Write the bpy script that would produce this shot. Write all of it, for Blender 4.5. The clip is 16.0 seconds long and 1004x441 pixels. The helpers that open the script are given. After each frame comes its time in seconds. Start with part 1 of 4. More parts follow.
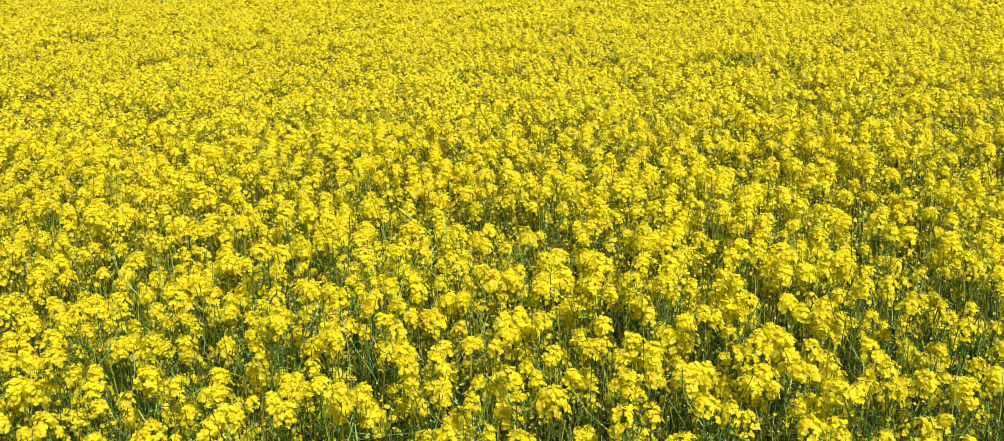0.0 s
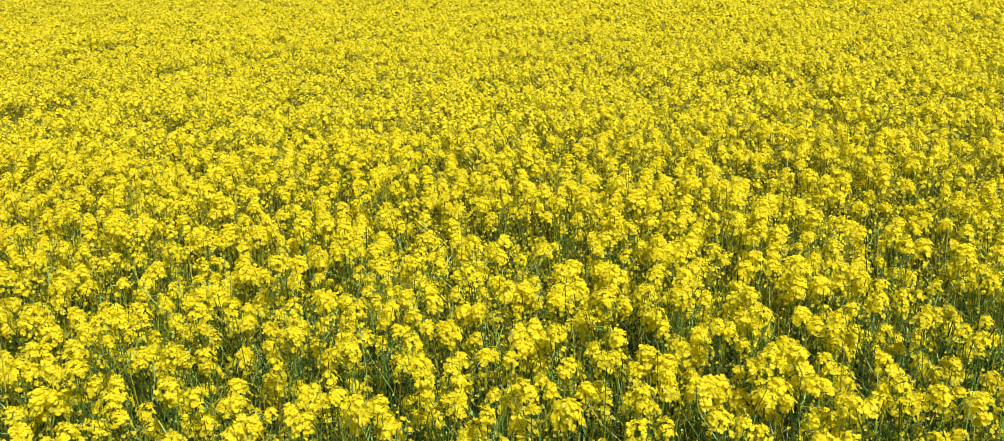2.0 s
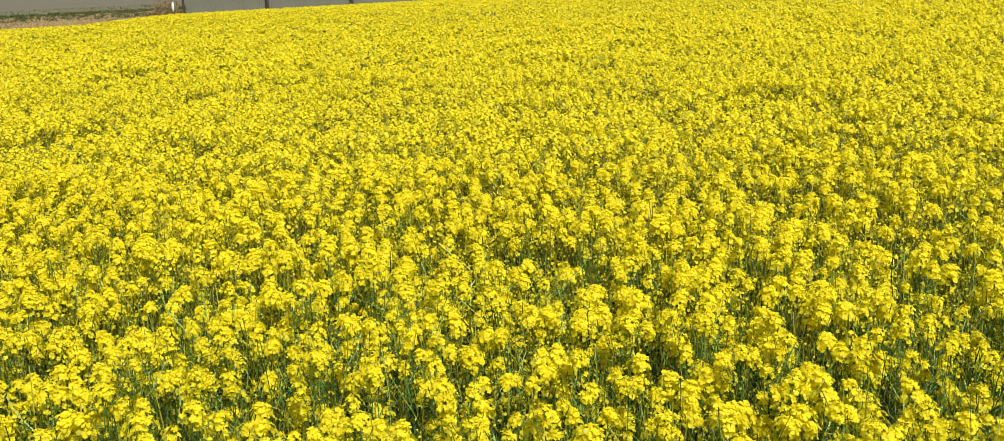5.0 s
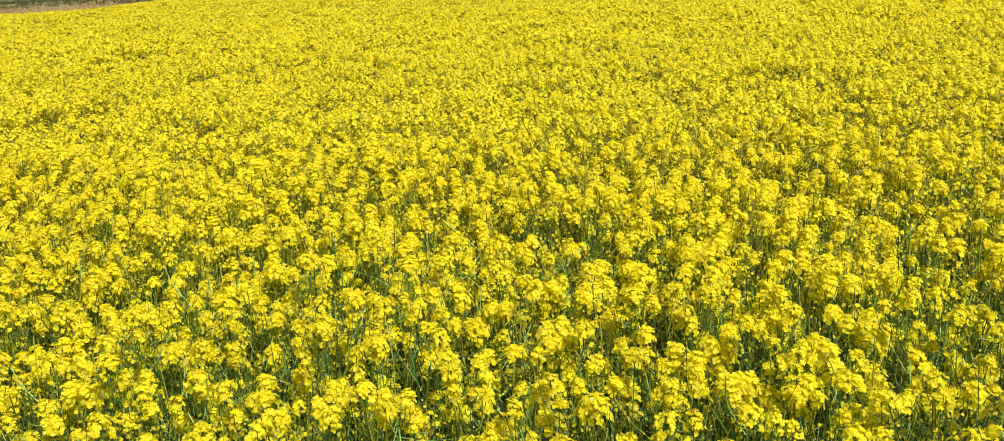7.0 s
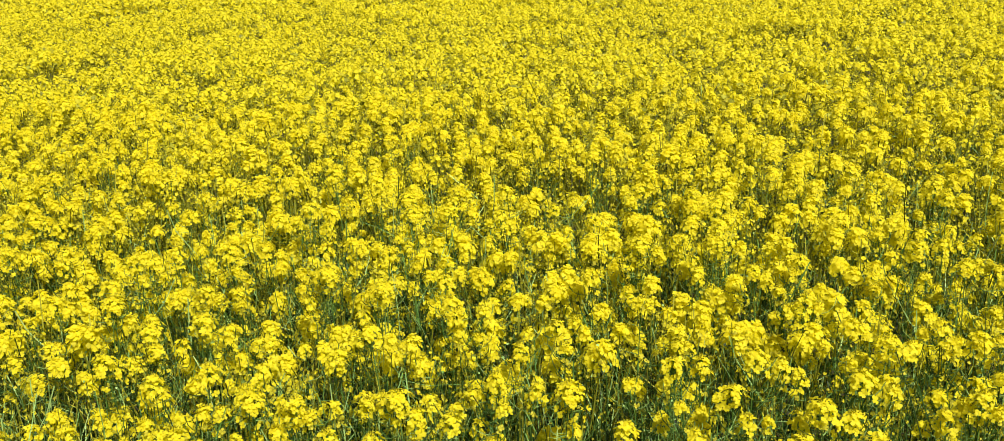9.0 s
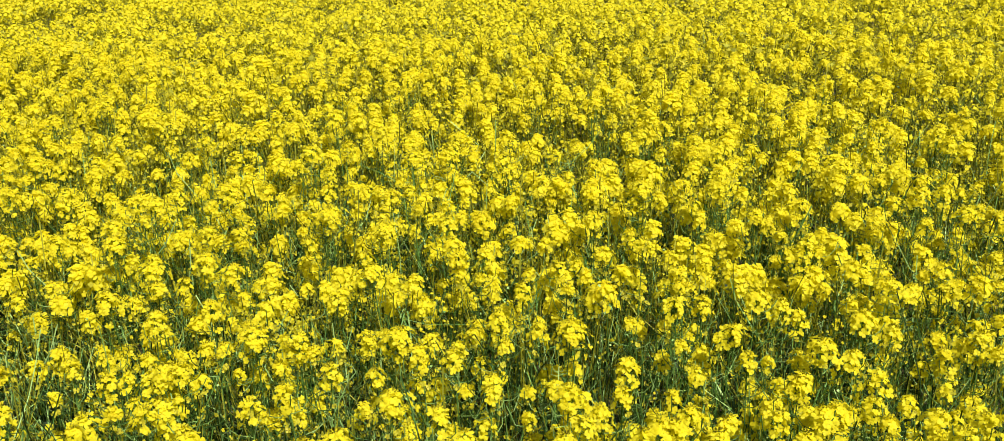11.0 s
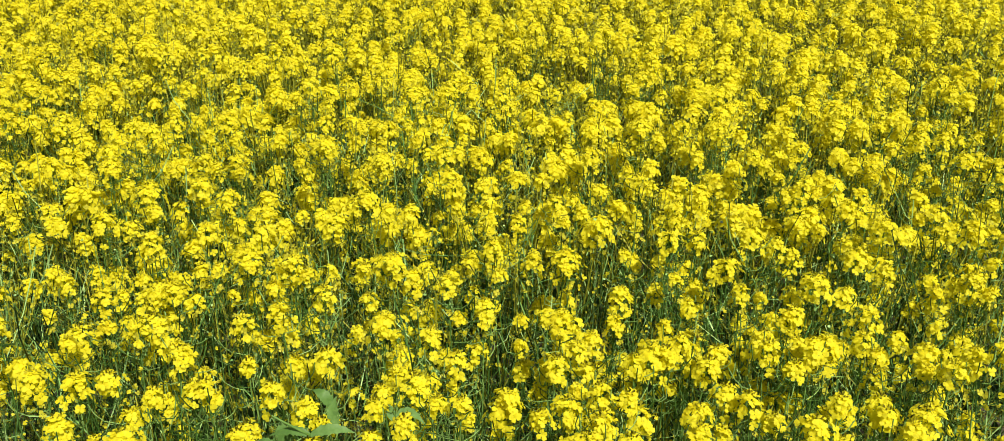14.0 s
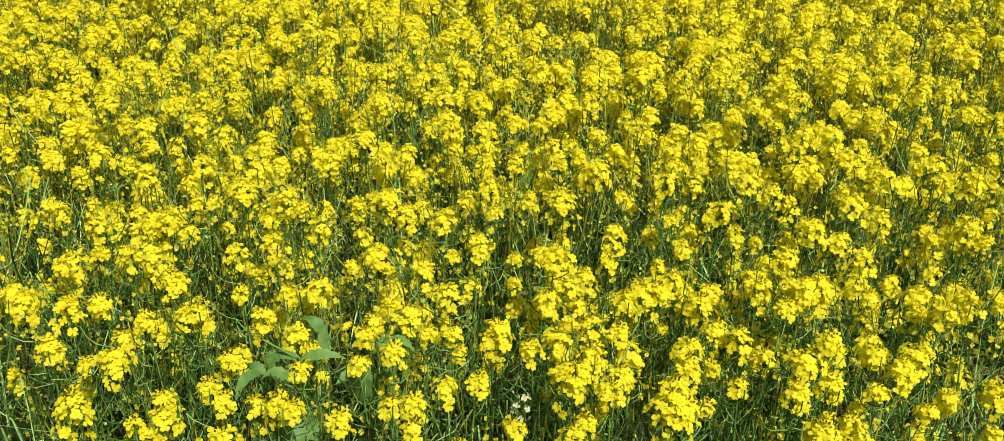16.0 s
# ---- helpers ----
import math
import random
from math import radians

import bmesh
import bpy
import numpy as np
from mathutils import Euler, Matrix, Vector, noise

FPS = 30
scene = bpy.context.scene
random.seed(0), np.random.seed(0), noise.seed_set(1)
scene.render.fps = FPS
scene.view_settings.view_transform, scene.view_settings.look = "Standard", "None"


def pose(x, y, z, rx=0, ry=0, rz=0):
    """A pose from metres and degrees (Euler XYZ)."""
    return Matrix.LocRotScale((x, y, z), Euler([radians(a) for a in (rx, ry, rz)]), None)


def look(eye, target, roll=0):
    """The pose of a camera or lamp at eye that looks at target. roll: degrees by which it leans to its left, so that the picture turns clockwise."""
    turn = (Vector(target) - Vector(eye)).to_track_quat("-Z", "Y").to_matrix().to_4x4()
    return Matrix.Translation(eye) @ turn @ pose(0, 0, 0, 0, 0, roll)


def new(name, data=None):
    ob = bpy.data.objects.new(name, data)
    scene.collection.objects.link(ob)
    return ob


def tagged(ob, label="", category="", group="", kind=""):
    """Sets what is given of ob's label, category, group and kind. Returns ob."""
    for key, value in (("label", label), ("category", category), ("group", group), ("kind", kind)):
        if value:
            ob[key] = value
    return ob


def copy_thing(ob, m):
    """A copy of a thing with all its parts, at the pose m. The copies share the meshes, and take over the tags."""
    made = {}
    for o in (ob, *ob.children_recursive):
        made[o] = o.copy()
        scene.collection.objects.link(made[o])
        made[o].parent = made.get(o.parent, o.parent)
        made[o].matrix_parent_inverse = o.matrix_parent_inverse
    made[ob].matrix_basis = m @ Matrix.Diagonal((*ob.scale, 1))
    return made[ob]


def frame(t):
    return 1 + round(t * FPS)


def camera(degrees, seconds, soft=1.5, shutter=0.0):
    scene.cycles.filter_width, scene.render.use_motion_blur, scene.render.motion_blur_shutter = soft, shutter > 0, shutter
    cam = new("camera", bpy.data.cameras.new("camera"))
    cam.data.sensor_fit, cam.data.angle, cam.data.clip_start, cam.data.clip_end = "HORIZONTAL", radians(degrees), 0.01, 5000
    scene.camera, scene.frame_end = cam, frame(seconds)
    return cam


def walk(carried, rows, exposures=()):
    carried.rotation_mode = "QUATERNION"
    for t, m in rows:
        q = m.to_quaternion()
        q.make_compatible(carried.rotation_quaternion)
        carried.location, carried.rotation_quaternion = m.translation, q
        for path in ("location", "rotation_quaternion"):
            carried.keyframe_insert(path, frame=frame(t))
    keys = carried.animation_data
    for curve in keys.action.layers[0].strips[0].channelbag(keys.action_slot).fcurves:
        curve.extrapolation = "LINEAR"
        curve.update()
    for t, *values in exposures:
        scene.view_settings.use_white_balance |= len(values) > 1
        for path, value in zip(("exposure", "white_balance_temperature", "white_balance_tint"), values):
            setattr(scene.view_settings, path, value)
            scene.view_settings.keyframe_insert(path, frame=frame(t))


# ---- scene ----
cam = camera(53.9, 16.0, soft=0.5)
PATH = [
    (0, (0.0000, -0.0000, 1.8220), (0.0000, 1.9186, 1.2573), -2.30),
    (0.5, (0.0006, -0.0040, 1.8247), (-0.0050, 1.9146, 1.2600), -2.31),
    (1, (-0.0004, -0.0085, 1.8304), (-0.0120, 1.9104, 1.2669), -2.32),
    (1.5, (-0.0004, -0.0141, 1.8390), (-0.0214, 1.9060, 1.2798), -2.36),
    (2, (0.0007, -0.0161, 1.8460), (-0.0297, 1.9059, 1.2937), -2.46),
    (2.5, (0.0025, -0.0207, 1.8502), (-0.0375, 1.9042, 1.3086), -2.53),
    (3, (0.0058, -0.0235, 1.8557), (-0.0463, 1.9043, 1.3259), -2.62),
    (3.5, (0.0066, -0.0278, 1.8590), (-0.0550, 1.9018, 1.3368), -2.64),
    (4, (0.0070, -0.0271, 1.8605), (-0.0624, 1.9041, 1.3451), -2.69),
    (4.5, (0.0077, -0.0266, 1.8586), (-0.0682, 1.9062, 1.3500), -2.75),
    (5, (0.0084, -0.0265, 1.8515), (-0.0715, 1.9075, 1.3483), -2.82),
    (5.5, (0.0084, -0.0266, 1.8413), (-0.0738, 1.9079, 1.3401), -2.87),
    (6, (0.0071, -0.0264, 1.8299), (-0.0764, 1.9072, 1.3256), -2.90),
    (6.5, (0.0039, -0.0258, 1.8194), (-0.0806, 1.9051, 1.3050), -2.89),
    (7, (-0.0006, -0.0248, 1.8102), (-0.0862, 1.9021, 1.2815), -2.85),
    (7.5, (-0.0063, -0.0225, 1.8015), (-0.0916, 1.9005, 1.2588), -2.76),
    (8, (-0.0112, -0.0231, 1.7916), (-0.0988, 1.8955, 1.2336), -2.66),
    (8.5, (-0.0149, -0.0213, 1.7805), (-0.1028, 1.8913, 1.2024), -2.53),
    (9, (-0.0183, -0.0229, 1.7714), (-0.1059, 1.8828, 1.1710), -2.35),
    (9.5, (-0.0214, -0.0246, 1.7631), (-0.1088, 1.8739, 1.1401), -2.21),
    (10, (-0.0239, -0.0264, 1.7558), (-0.1111, 1.8646, 1.1104), -2.12),
    (10.5, (-0.0260, -0.0284, 1.7492), (-0.1129, 1.8551, 1.0822), -2.05),
    (11, (-0.0278, -0.0306, 1.7425), (-0.1140, 1.8458, 1.0556), -1.96),
    (11.5, (-0.0296, -0.0330, 1.7351), (-0.1144, 1.8371, 1.0310), -1.81),
    (12, (-0.0314, -0.0354, 1.7273), (-0.1144, 1.8287, 1.0073), -1.61),
    (12.5, (-0.0320, -0.0363, 1.7197), (-0.1137, 1.8218, 0.9842), -1.35),
    (13, (-0.0314, -0.0386, 1.7135), (-0.1120, 1.8145, 0.9655), -0.99),
    (13.5, (-0.0287, -0.0409, 1.7082), (-0.1101, 1.8066, 0.9466), -0.69),
    (14, (-0.0263, -0.0437, 1.7000), (-0.1078, 1.7980, 0.9243), -0.37),
    (14.5, (-0.0235, -0.0470, 1.6906), (-0.1054, 1.7897, 0.9033), -0.05),
    (15, (-0.0209, -0.0508, 1.6800), (-0.1028, 1.7798, 0.8786), 0.24),
    (15.5, (-0.0178, -0.0536, 1.6690), (-0.1000, 1.7677, 0.8467), 0.55),
    (16, (-0.0149, -0.0569, 1.6594), (-0.0975, 1.7532, 0.8128), 0.85),
]
WARMTH = [(0.0, 0.03, 6810, 18), (9.0, 0.04, 6790, 18), (12.0, 0.06, 6700, 16), (14.0, 0.05, 6630, 14), (16.0, 0.03, 6610, 13)]
walk(cam, [(t, look(eye, target, roll)) for t, eye, target, roll in PATH], WARMTH)


# ---- light ----
SUN_ELEV, SUN_AZ = radians(52), radians(148)  # azimuth from +y towards +x
world = bpy.data.worlds.new("sky")
scene.world = world
world.use_nodes = True
wn = world.node_tree
sky = wn.nodes.new("ShaderNodeTexSky")
sky.sky_type, sky.sun_disc = "NISHITA", False
sky.sun_elevation, sky.sun_rotation = SUN_ELEV, SUN_AZ
sky.air_density, sky.dust_density, sky.ozone_density = 1.0, 4.0, 0.8
wn.nodes["Background"].inputs["Strength"].default_value = 0.056
wn.links.new(sky.outputs[0], wn.nodes["Background"].inputs["Color"])
sun = new("sun", bpy.data.lights.new("sun", "SUN"))
sun.data.energy, sun.data.angle, sun.data.color = 5.6, radians(1.0), (1.0, 0.95, 0.86)
sun_way = Vector((math.sin(SUN_AZ) * math.cos(SUN_ELEV), math.cos(SUN_AZ) * math.cos(SUN_ELEV), math.sin(SUN_ELEV)))
sun.matrix_world = look(sun_way * 30, (0, 0, 0))


# ---- materials ----
def material(name):
    m = bpy.data.materials.new(name)
    m.use_nodes = True
    return m, m.node_tree.nodes, m.node_tree.links, m.node_tree.nodes["Principled BSDF"]


def ramp(nodes, stops):
    r = nodes.new("ShaderNodeValToRGB")
    while len(r.color_ramp.elements) < len(stops):
        r.color_ramp.elements.new(0.5)
    for e, (at, c) in zip(r.color_ramp.elements, stops):
        e.position, e.color = at, (*c, 1)
    return r


def leafy(name, stops, scale, translucent, rough, spread=0.6, bump=0.0):
    """Plant tissue: colour varies from piece to piece and with a fine and a coarse noise; some light passes through."""
    m, nodes, links, bsdf = material(name)
    geo, info, co = nodes.new("ShaderNodeNewGeometry"), nodes.new("ShaderNodeObjectInfo"), nodes.new("ShaderNodeTexCoord")
    fine, coarse = nodes.new("ShaderNodeTexNoise"), nodes.new("ShaderNodeTexNoise")
    fine.inputs["Scale"].default_value, coarse.inputs["Scale"].default_value = scale, 1.3
    links.new(co.outputs["Object"], fine.inputs["Vector"])
    links.new(geo.outputs["Position"], coarse.inputs["Vector"])
    mix = []
    for out, w in ((geo.outputs["Random Per Island"], spread), (info.outputs["Random"], 0.18), (fine.outputs["Fac"], 0.5), (coarse.outputs["Fac"], 0.35)):
        n = nodes.new("ShaderNodeMath")
        n.operation = "MULTIPLY_ADD"
        links.new(out, n.inputs[0])
        n.inputs[1].default_value = w
        if mix:
            links.new(mix[-1].outputs[0], n.inputs[2])
        else:
            n.inputs[2].default_value = 0.5 - 0.5 * (spread + 0.18 + 0.5 + 0.35)
        mix.append(n)
    r = ramp(nodes, stops)
    links.new(mix[-1].outputs[0], r.inputs[0])
    links.new(r.outputs[0], bsdf.inputs["Base Color"])
    bsdf.inputs["Roughness"].default_value = rough
    bsdf.inputs["Specular IOR Level"].default_value = 0.18
    if bump:
        b = nodes.new("ShaderNodeBump")
        b.inputs["Strength"].default_value, b.inputs["Distance"].default_value = bump, 0.002
        links.new(fine.outputs["Fac"], b.inputs["Height"])
        links.new(b.outputs[0], bsdf.inputs["Normal"])
    if translucent:
        t, mixer = nodes.new("ShaderNodeBsdfTranslucent"), nodes.new("ShaderNodeMixShader")
        links.new(r.outputs[0], t.inputs["Color"])
        mixer.inputs[0].default_value = translucent
        links.new(bsdf.outputs[0], mixer.inputs[1])
        links.new(t.outputs[0], mixer.inputs[2])
        links.new(mixer.outputs[0], nodes["Material Output"].inputs["Surface"])
    return m


PETAL = leafy("petal_yellow", [(0.0, (0.64, 0.54, 0.022)), (0.14, (0.79, 0.715, 0.022)), (0.4, (0.87, 0.81, 0.025)), (1.0, (0.91, 0.87, 0.05))], 90, 0.52, 0.6, spread=0.5)
WHITE_PETAL = leafy("petal_cream_white", [(0.0, (0.52, 0.54, 0.28)), (0.5, (0.66, 0.68, 0.42)), (1.0, (0.74, 0.76, 0.55))], 90, 0.4, 0.6)
FADED = leafy("faded_petal", [(0.0, (0.07, 0.035, 0.015)), (0.09, (0.16, 0.10, 0.025)), (0.14, (0.42, 0.40, 0.035)), (0.5, (0.65, 0.635, 0.04)), (0.85, (0.77, 0.745, 0.07)), (1.0, (0.84, 0.81, 0.22))], 90, 0.5, 0.65)
SHOOT = leafy("shoot_yellow_green", [(0.0, (0.09, 0.105, 0.009)), (0.45, (0.21, 0.24, 0.02)), (0.75, (0.36, 0.39, 0.035)), (1.0, (0.54, 0.55, 0.07))], 60, 0.2, 0.55)
BUD = leafy("bud_yellow_green", [(0.0, (0.30, 0.32, 0.02)), (0.5, (0.50, 0.50, 0.03)), (1.0, (0.70, 0.62, 0.05))], 120, 0.15, 0.5)
# The ramp's dark end is lowered to put shade between stems into their colour.
STEM = leafy("stem_green_with_shade", [(0.0, (0.016, 0.045, 0.007)), (0.5, (0.07, 0.165, 0.025)), (1.0, (0.34, 0.54, 0.15))], 40, 0.0, 0.5)
# Near-black strands carry painted shade, pale ones painted sun; picked at random per strand.
POD_SUN_SHADE = leafy("pod_green_sun_shade", [(0.0, (0.007, 0.02, 0.004)), (0.42, (0.024, 0.064, 0.010)), (0.62, (0.13, 0.30, 0.065)), (1.0, (0.42, 0.64, 0.22))], 60, 0.06, 0.5, spread=0.85)
# Leaf green taken down to near-black: the stand's inner shade is in the colour.
SHADED_LEAF = leafy("leaf_green_shaded", [(0.0, (0.006, 0.016, 0.003)), (0.5, (0.012, 0.034, 0.006)), (1.0, (0.04, 0.09, 0.015))], 30, 0.15, 0.55, bump=0.4)
WEED = leafy("weed_leaf_green", [(0.0, (0.04, 0.11, 0.02)), (0.5, (0.10, 0.21, 0.045)), (1.0, (0.21, 0.36, 0.11))], 110, 0.2, 0.5, spread=0.3, bump=0.6)
STRAW = leafy("dry_straw", [(0.0, (0.30, 0.23, 0.10)), (0.5, (0.52, 0.41, 0.20)), (1.0, (0.68, 0.56, 0.32))], 30, 0.2, 0.7)
GRASS = leafy("grass_green", [(0.0, (0.05, 0.075, 0.022)), (0.5, (0.085, 0.115, 0.036)), (1.0, (0.16, 0.18, 0.065))], 8, 0.2, 0.6)
BRUSH = leafy("brushwood_brown", [(0.0, (0.09, 0.06, 0.03)), (0.5, (0.22, 0.15, 0.07)), (1.0, (0.36, 0.27, 0.14))], 20, 0.0, 0.8)


def rough_surface(name, dark, light, scale, rough, bump, metal=0.0, stain=None):
    m, nodes, links, bsdf = material(name)
    co = nodes.new("ShaderNodeTexCoord")
    fine, coarse = nodes.new("ShaderNodeTexNoise"), nodes.new("ShaderNodeTexNoise")
    fine.inputs["Scale"].default_value, fine.inputs["Detail"].default_value = scale, 8
    coarse.inputs["Scale"].default_value = scale * 0.06
    links.new(co.outputs["Object"], fine.inputs["Vector"])
    links.new(co.outputs["Object"], coarse.inputs["Vector"])
    a, b = ramp(nodes, [(0.3, dark), (0.7, light)]), ramp(nodes, [(0.35, stain or dark), (0.65, light)])
    links.new(fine.outputs["Fac"], a.inputs[0])
    links.new(coarse.outputs["Fac"], b.inputs[0])
    mix = nodes.new("ShaderNodeMixRGB")
    mix.inputs[0].default_value = 0.45
    links.new(a.outputs[0], mix.inputs[1])
    links.new(b.outputs[0], mix.inputs[2])
    links.new(mix.outputs[0], bsdf.inputs["Base Color"])
    bm_ = nodes.new("ShaderNodeBump")
    bm_.inputs["Strength"].default_value, bm_.inputs["Distance"].default_value = bump, 0.02
    links.new(fine.outputs["Fac"], bm_.inputs["Height"])
    links.new(bm_.outputs[0], bsdf.inputs["Normal"])
    bsdf.inputs["Roughness"].default_value, bsdf.inputs["Metallic"].default_value = rough, metal
    return m


SOIL = rough_surface("earth_and_weeds", (0.04, 0.03, 0.018), (0.09, 0.08, 0.04), 6, 0.95, 0.8, stain=(0.05, 0.07, 0.025))
BANK = rough_surface("bank_turf", (0.03, 0.042, 0.015), (0.075, 0.09, 0.035), 1.5, 0.95, 0.8, stain=(0.08, 0.09, 0.04))
DRY_EARTH = rough_surface("dry_earth", (0.10, 0.075, 0.035), (0.18, 0.14, 0.065), 1.2, 0.95, 0.8, stain=(0.07, 0.065, 0.03))
OLIVE = rough_surface("olive_turf", (0.085, 0.095, 0.042), (0.15, 0.155, 0.075), 1.0, 0.95, 0.8, stain=(0.08, 0.09, 0.045))
STUBBLE = rough_surface("grey_stubble", (0.07, 0.07, 0.05), (0.14, 0.14, 0.11), 0.8, 0.95, 0.8, stain=(0.12, 0.12, 0.07))
SHEET = rough_surface("weathered_sheet_metal", (0.11, 0.14, 0.115), (0.16, 0.19, 0.155), 1.5, 0.8, 0.1, metal=0.0, stain=(0.15, 0.15, 0.09))
TIMBER = rough_surface("dark_timber", (0.03, 0.022, 0.018), (0.08, 0.06, 0.045), 18, 0.85, 0.5)
SACK = rough_surface("white_sack", (0.62, 0.61, 0.56), (0.80, 0.79, 0.75), 25, 0.8, 0.3)


# ---- mesh pieces: lists of (vertices, quads) ----
class Mesh:
    def __init__(self):
        self.v, self.f, self.m = [], [], []

    def add(self, verts, faces, mat=0):
        n = len(self.v)
        self.v += [tuple(p) for p in verts]
        self.f += [tuple(i + n for i in f) for f in faces]
        self.m += [mat] * len(faces)

    def data(self, name, mats, smooth=False):
        me = bpy.data.meshes.new(name)
        me.from_pydata(self.v, [], self.f)
        for m in mats:
            me.materials.append(m)
        me.polygons.foreach_set("material_index", self.m)
        me.polygons.foreach_set("use_smooth", [smooth] * len(self.f))
        me.update()
        return me

    def arrays(self):
        """Vertices, quads (a triangle repeats no corner: all pieces here are quads) and material numbers."""
        return np.array(self.v), np.array(self.f), np.array(self.m)


def basis(n):
    n = Vector(n).normalized()
    t = n.cross(Vector((0.31, 0.95, 0.1))).normalized()
    return n, t, n.cross(t)


PETAL_FULL = ((0.05, 0.12, 0.0), (0.55, 0.46, 0.2), (0.99, 0.34, 0.08))  # along, half width, lift


def flower(me, rng, at, facing, size, detail, mat=0):
    """Four petals in a cross. detail 2: cupped petals of two faces; 1: a kite each; 0: two kites for the whole."""
    n, t, b = basis(facing)
    spin, cup = rng.uniform(0, 6.28), rng.uniform(-0.15, 0.6)
    at = Vector(at)
    if detail == 0:
        d, s = (math.cos(spin) * t + math.sin(spin) * b) * size, (math.cos(spin + 1.57) * t + math.sin(spin + 1.57) * b) * size
        me.add([at - d + n * size * 0.3, at - s, at + d + n * size * 0.3, at + s], [(0, 1, 2, 3)], mat)
        return
    for k in range(4):
        a = spin + k * 1.5708 + rng.uniform(-0.18, 0.18)
        d, s = math.cos(a) * t + math.sin(a) * b, math.cos(a + 1.5708) * t + math.sin(a + 1.5708) * b
        g, tilt = size * rng.uniform(0.75, 1.12), cup + rng.uniform(-0.3, 0.35)
        if detail == 1:
            me.add([at, at + d * g * 0.7 - s * g * 0.54 + n * g * 0.45 * tilt, at + d * g * 1.04 + n * g * tilt * 0.7, at + d * g * 0.7 + s * g * 0.54 + n * g * 0.45 * tilt], [(0, 1, 2, 3)], mat)
        else:
            pts = []
            for along, half, lift in PETAL_FULL:
                mid = at + d * g * along + n * g * (lift * 0.5 + along * tilt * 0.8)
                edge = n * g * half * rng.uniform(0.0, 0.4)
                pts += [mid - s * g * half + edge, mid + s * g * half + edge]
            me.add(pts, [(0, 2, 3, 1), (2, 4, 5, 3)], mat)


def rod(me, pts, r0, r1, mat=0, sides=3):
    """A thin stalk through points, three-sided, tapering."""
    pts = [Vector(p) for p in pts]
    rings = []
    for i, p in enumerate(pts):
        way = (pts[min(i + 1, len(pts) - 1)] - pts[max(i - 1, 0)])
        _, t, b = basis(way if way.length > 1e-6 else (0, 0, 1))
        r = r0 + (r1 - r0) * i / (len(pts) - 1)
        rings += [p + (math.cos(6.2832 * k / sides) * t + math.sin(6.2832 * k / sides) * b) * r for k in range(sides)]
    faces = [(i * sides + k, i * sides + (k + 1) % sides, (i + 1) * sides + (k + 1) % sides, (i + 1) * sides + k) for i in range(len(pts) - 1) for k in range(sides)]
    me.add(rings, faces, mat)


def bud(me, at, way, length, width, mat=0):
    n, t, b = basis(way)
    at = Vector(at)
    ring = [at + n * length * 0.45 + (math.cos(k * 2.0944) * t + math.sin(k * 2.0944) * b) * width for k in range(3)]
    top = at + n * length
    me.add([at, *ring, top], [(0, 1, 4, 2), (0, 2, 4, 3), (0, 3, 4, 1)], mat)


def blade(me, base, tip, width, droop, rng, steps=5, wave=0.0, fold=0.25, mat=0):
    """A leaf: broad in the middle, folded along its rib, with a wavy edge."""
    base, tip = Vector(base), Vector(tip)
    way = tip - base
    side = way.cross(Vector((0, 0, 1)))
    side = (side if side.length > 1e-4 else Vector((1, 0, 0))).normalized()
    up = side.cross(way).normalized()
    pts = []
    for i in range(steps + 1):
        u = i / steps
        mid = base + way * u + up * way.length * droop * 4 * u * (1 - u)
        half = width * 0.5 * (math.sin(math.pi * min(1.0, 0.06 + u * 0.94) ** 0.8) ** 0.8 if u < 1 else 0.02) * (1 + wave * rng.uniform(-1, 1))
        lift = up * half * fold * rng.uniform(0.5, 1.5)
        pts += [mid - side * half + lift, mid, mid + side * half + lift]
    me.add(pts, [(i * 3 + k, i * 3 + k + 1, i * 3 + k + 4, i * 3 + k + 3) for i in range(steps) for k in (0, 1)], mat)


def head_axis(top, lean, drop):
    return Vector(top) - Vector((lean[0], lean[1], 1.0)) * drop


def dome_spots(rng, top, lean, width, count, size, jitter=0.3, loose=0.28):
    """Places and facings of open flowers set round the end of a stalk, the youngest uppermost; the oldest hang loosely lower down."""
    out = []
    tall, lobe, phase = rng.uniform(0.42, 0.8), rng.uniform(0.1, 0.38), rng.uniform(0, 6.28)
    for i in range(count):
        u = (i + 0.5) / count
        a = i * 2.39996 + rng.uniform(-0.4, 0.4)
        low = math.acos(1 - 1.3 * u) + rng.uniform(-0.15, 0.15)
        r = (width * 0.5 - size * 0.35) * math.sin(max(low, 0.15)) * rng.uniform(0.78, 1.12) * (1 + lobe * math.cos(2 * a + phase) + 0.5 * lobe * math.cos(3 * a - phase))
        down = 0.001 + width * tall * (1 - math.cos(low)) * rng.uniform(0.8, 1.2)
        if u > 0.3 and rng.random() < loose:
            down += width * rng.uniform(0.12, 0.5)
            r *= rng.uniform(0.6, 1.3)
        p = head_axis(top, lean, down) + Vector((math.cos(a), math.sin(a), 0)) * r
        face = Vector((math.cos(a) * math.sin(low), math.sin(a) * math.sin(low), math.cos(low) * 0.8 + 0.45))
        face += Vector((rng.uniform(-1, 1), rng.uniform(-1, 1), rng.uniform(-0.6, 0.6))) * jitter
        out.append((p, face))
    return out


def inner_flowers(me, rng, top, lean, width, count, detail, size):
    """Flowers packed closer to the stalk, which close the gaps between the outer ones."""
    if detail:
        for p, face in dome_spots(rng, Vector(top) - Vector((0, 0, width * 0.03)), lean, width * 0.66, int(count * 0.45), size, 0.15, 0.28):
            flower(me, rng, p, face, size * rng.uniform(0.9, 1.15), 1)


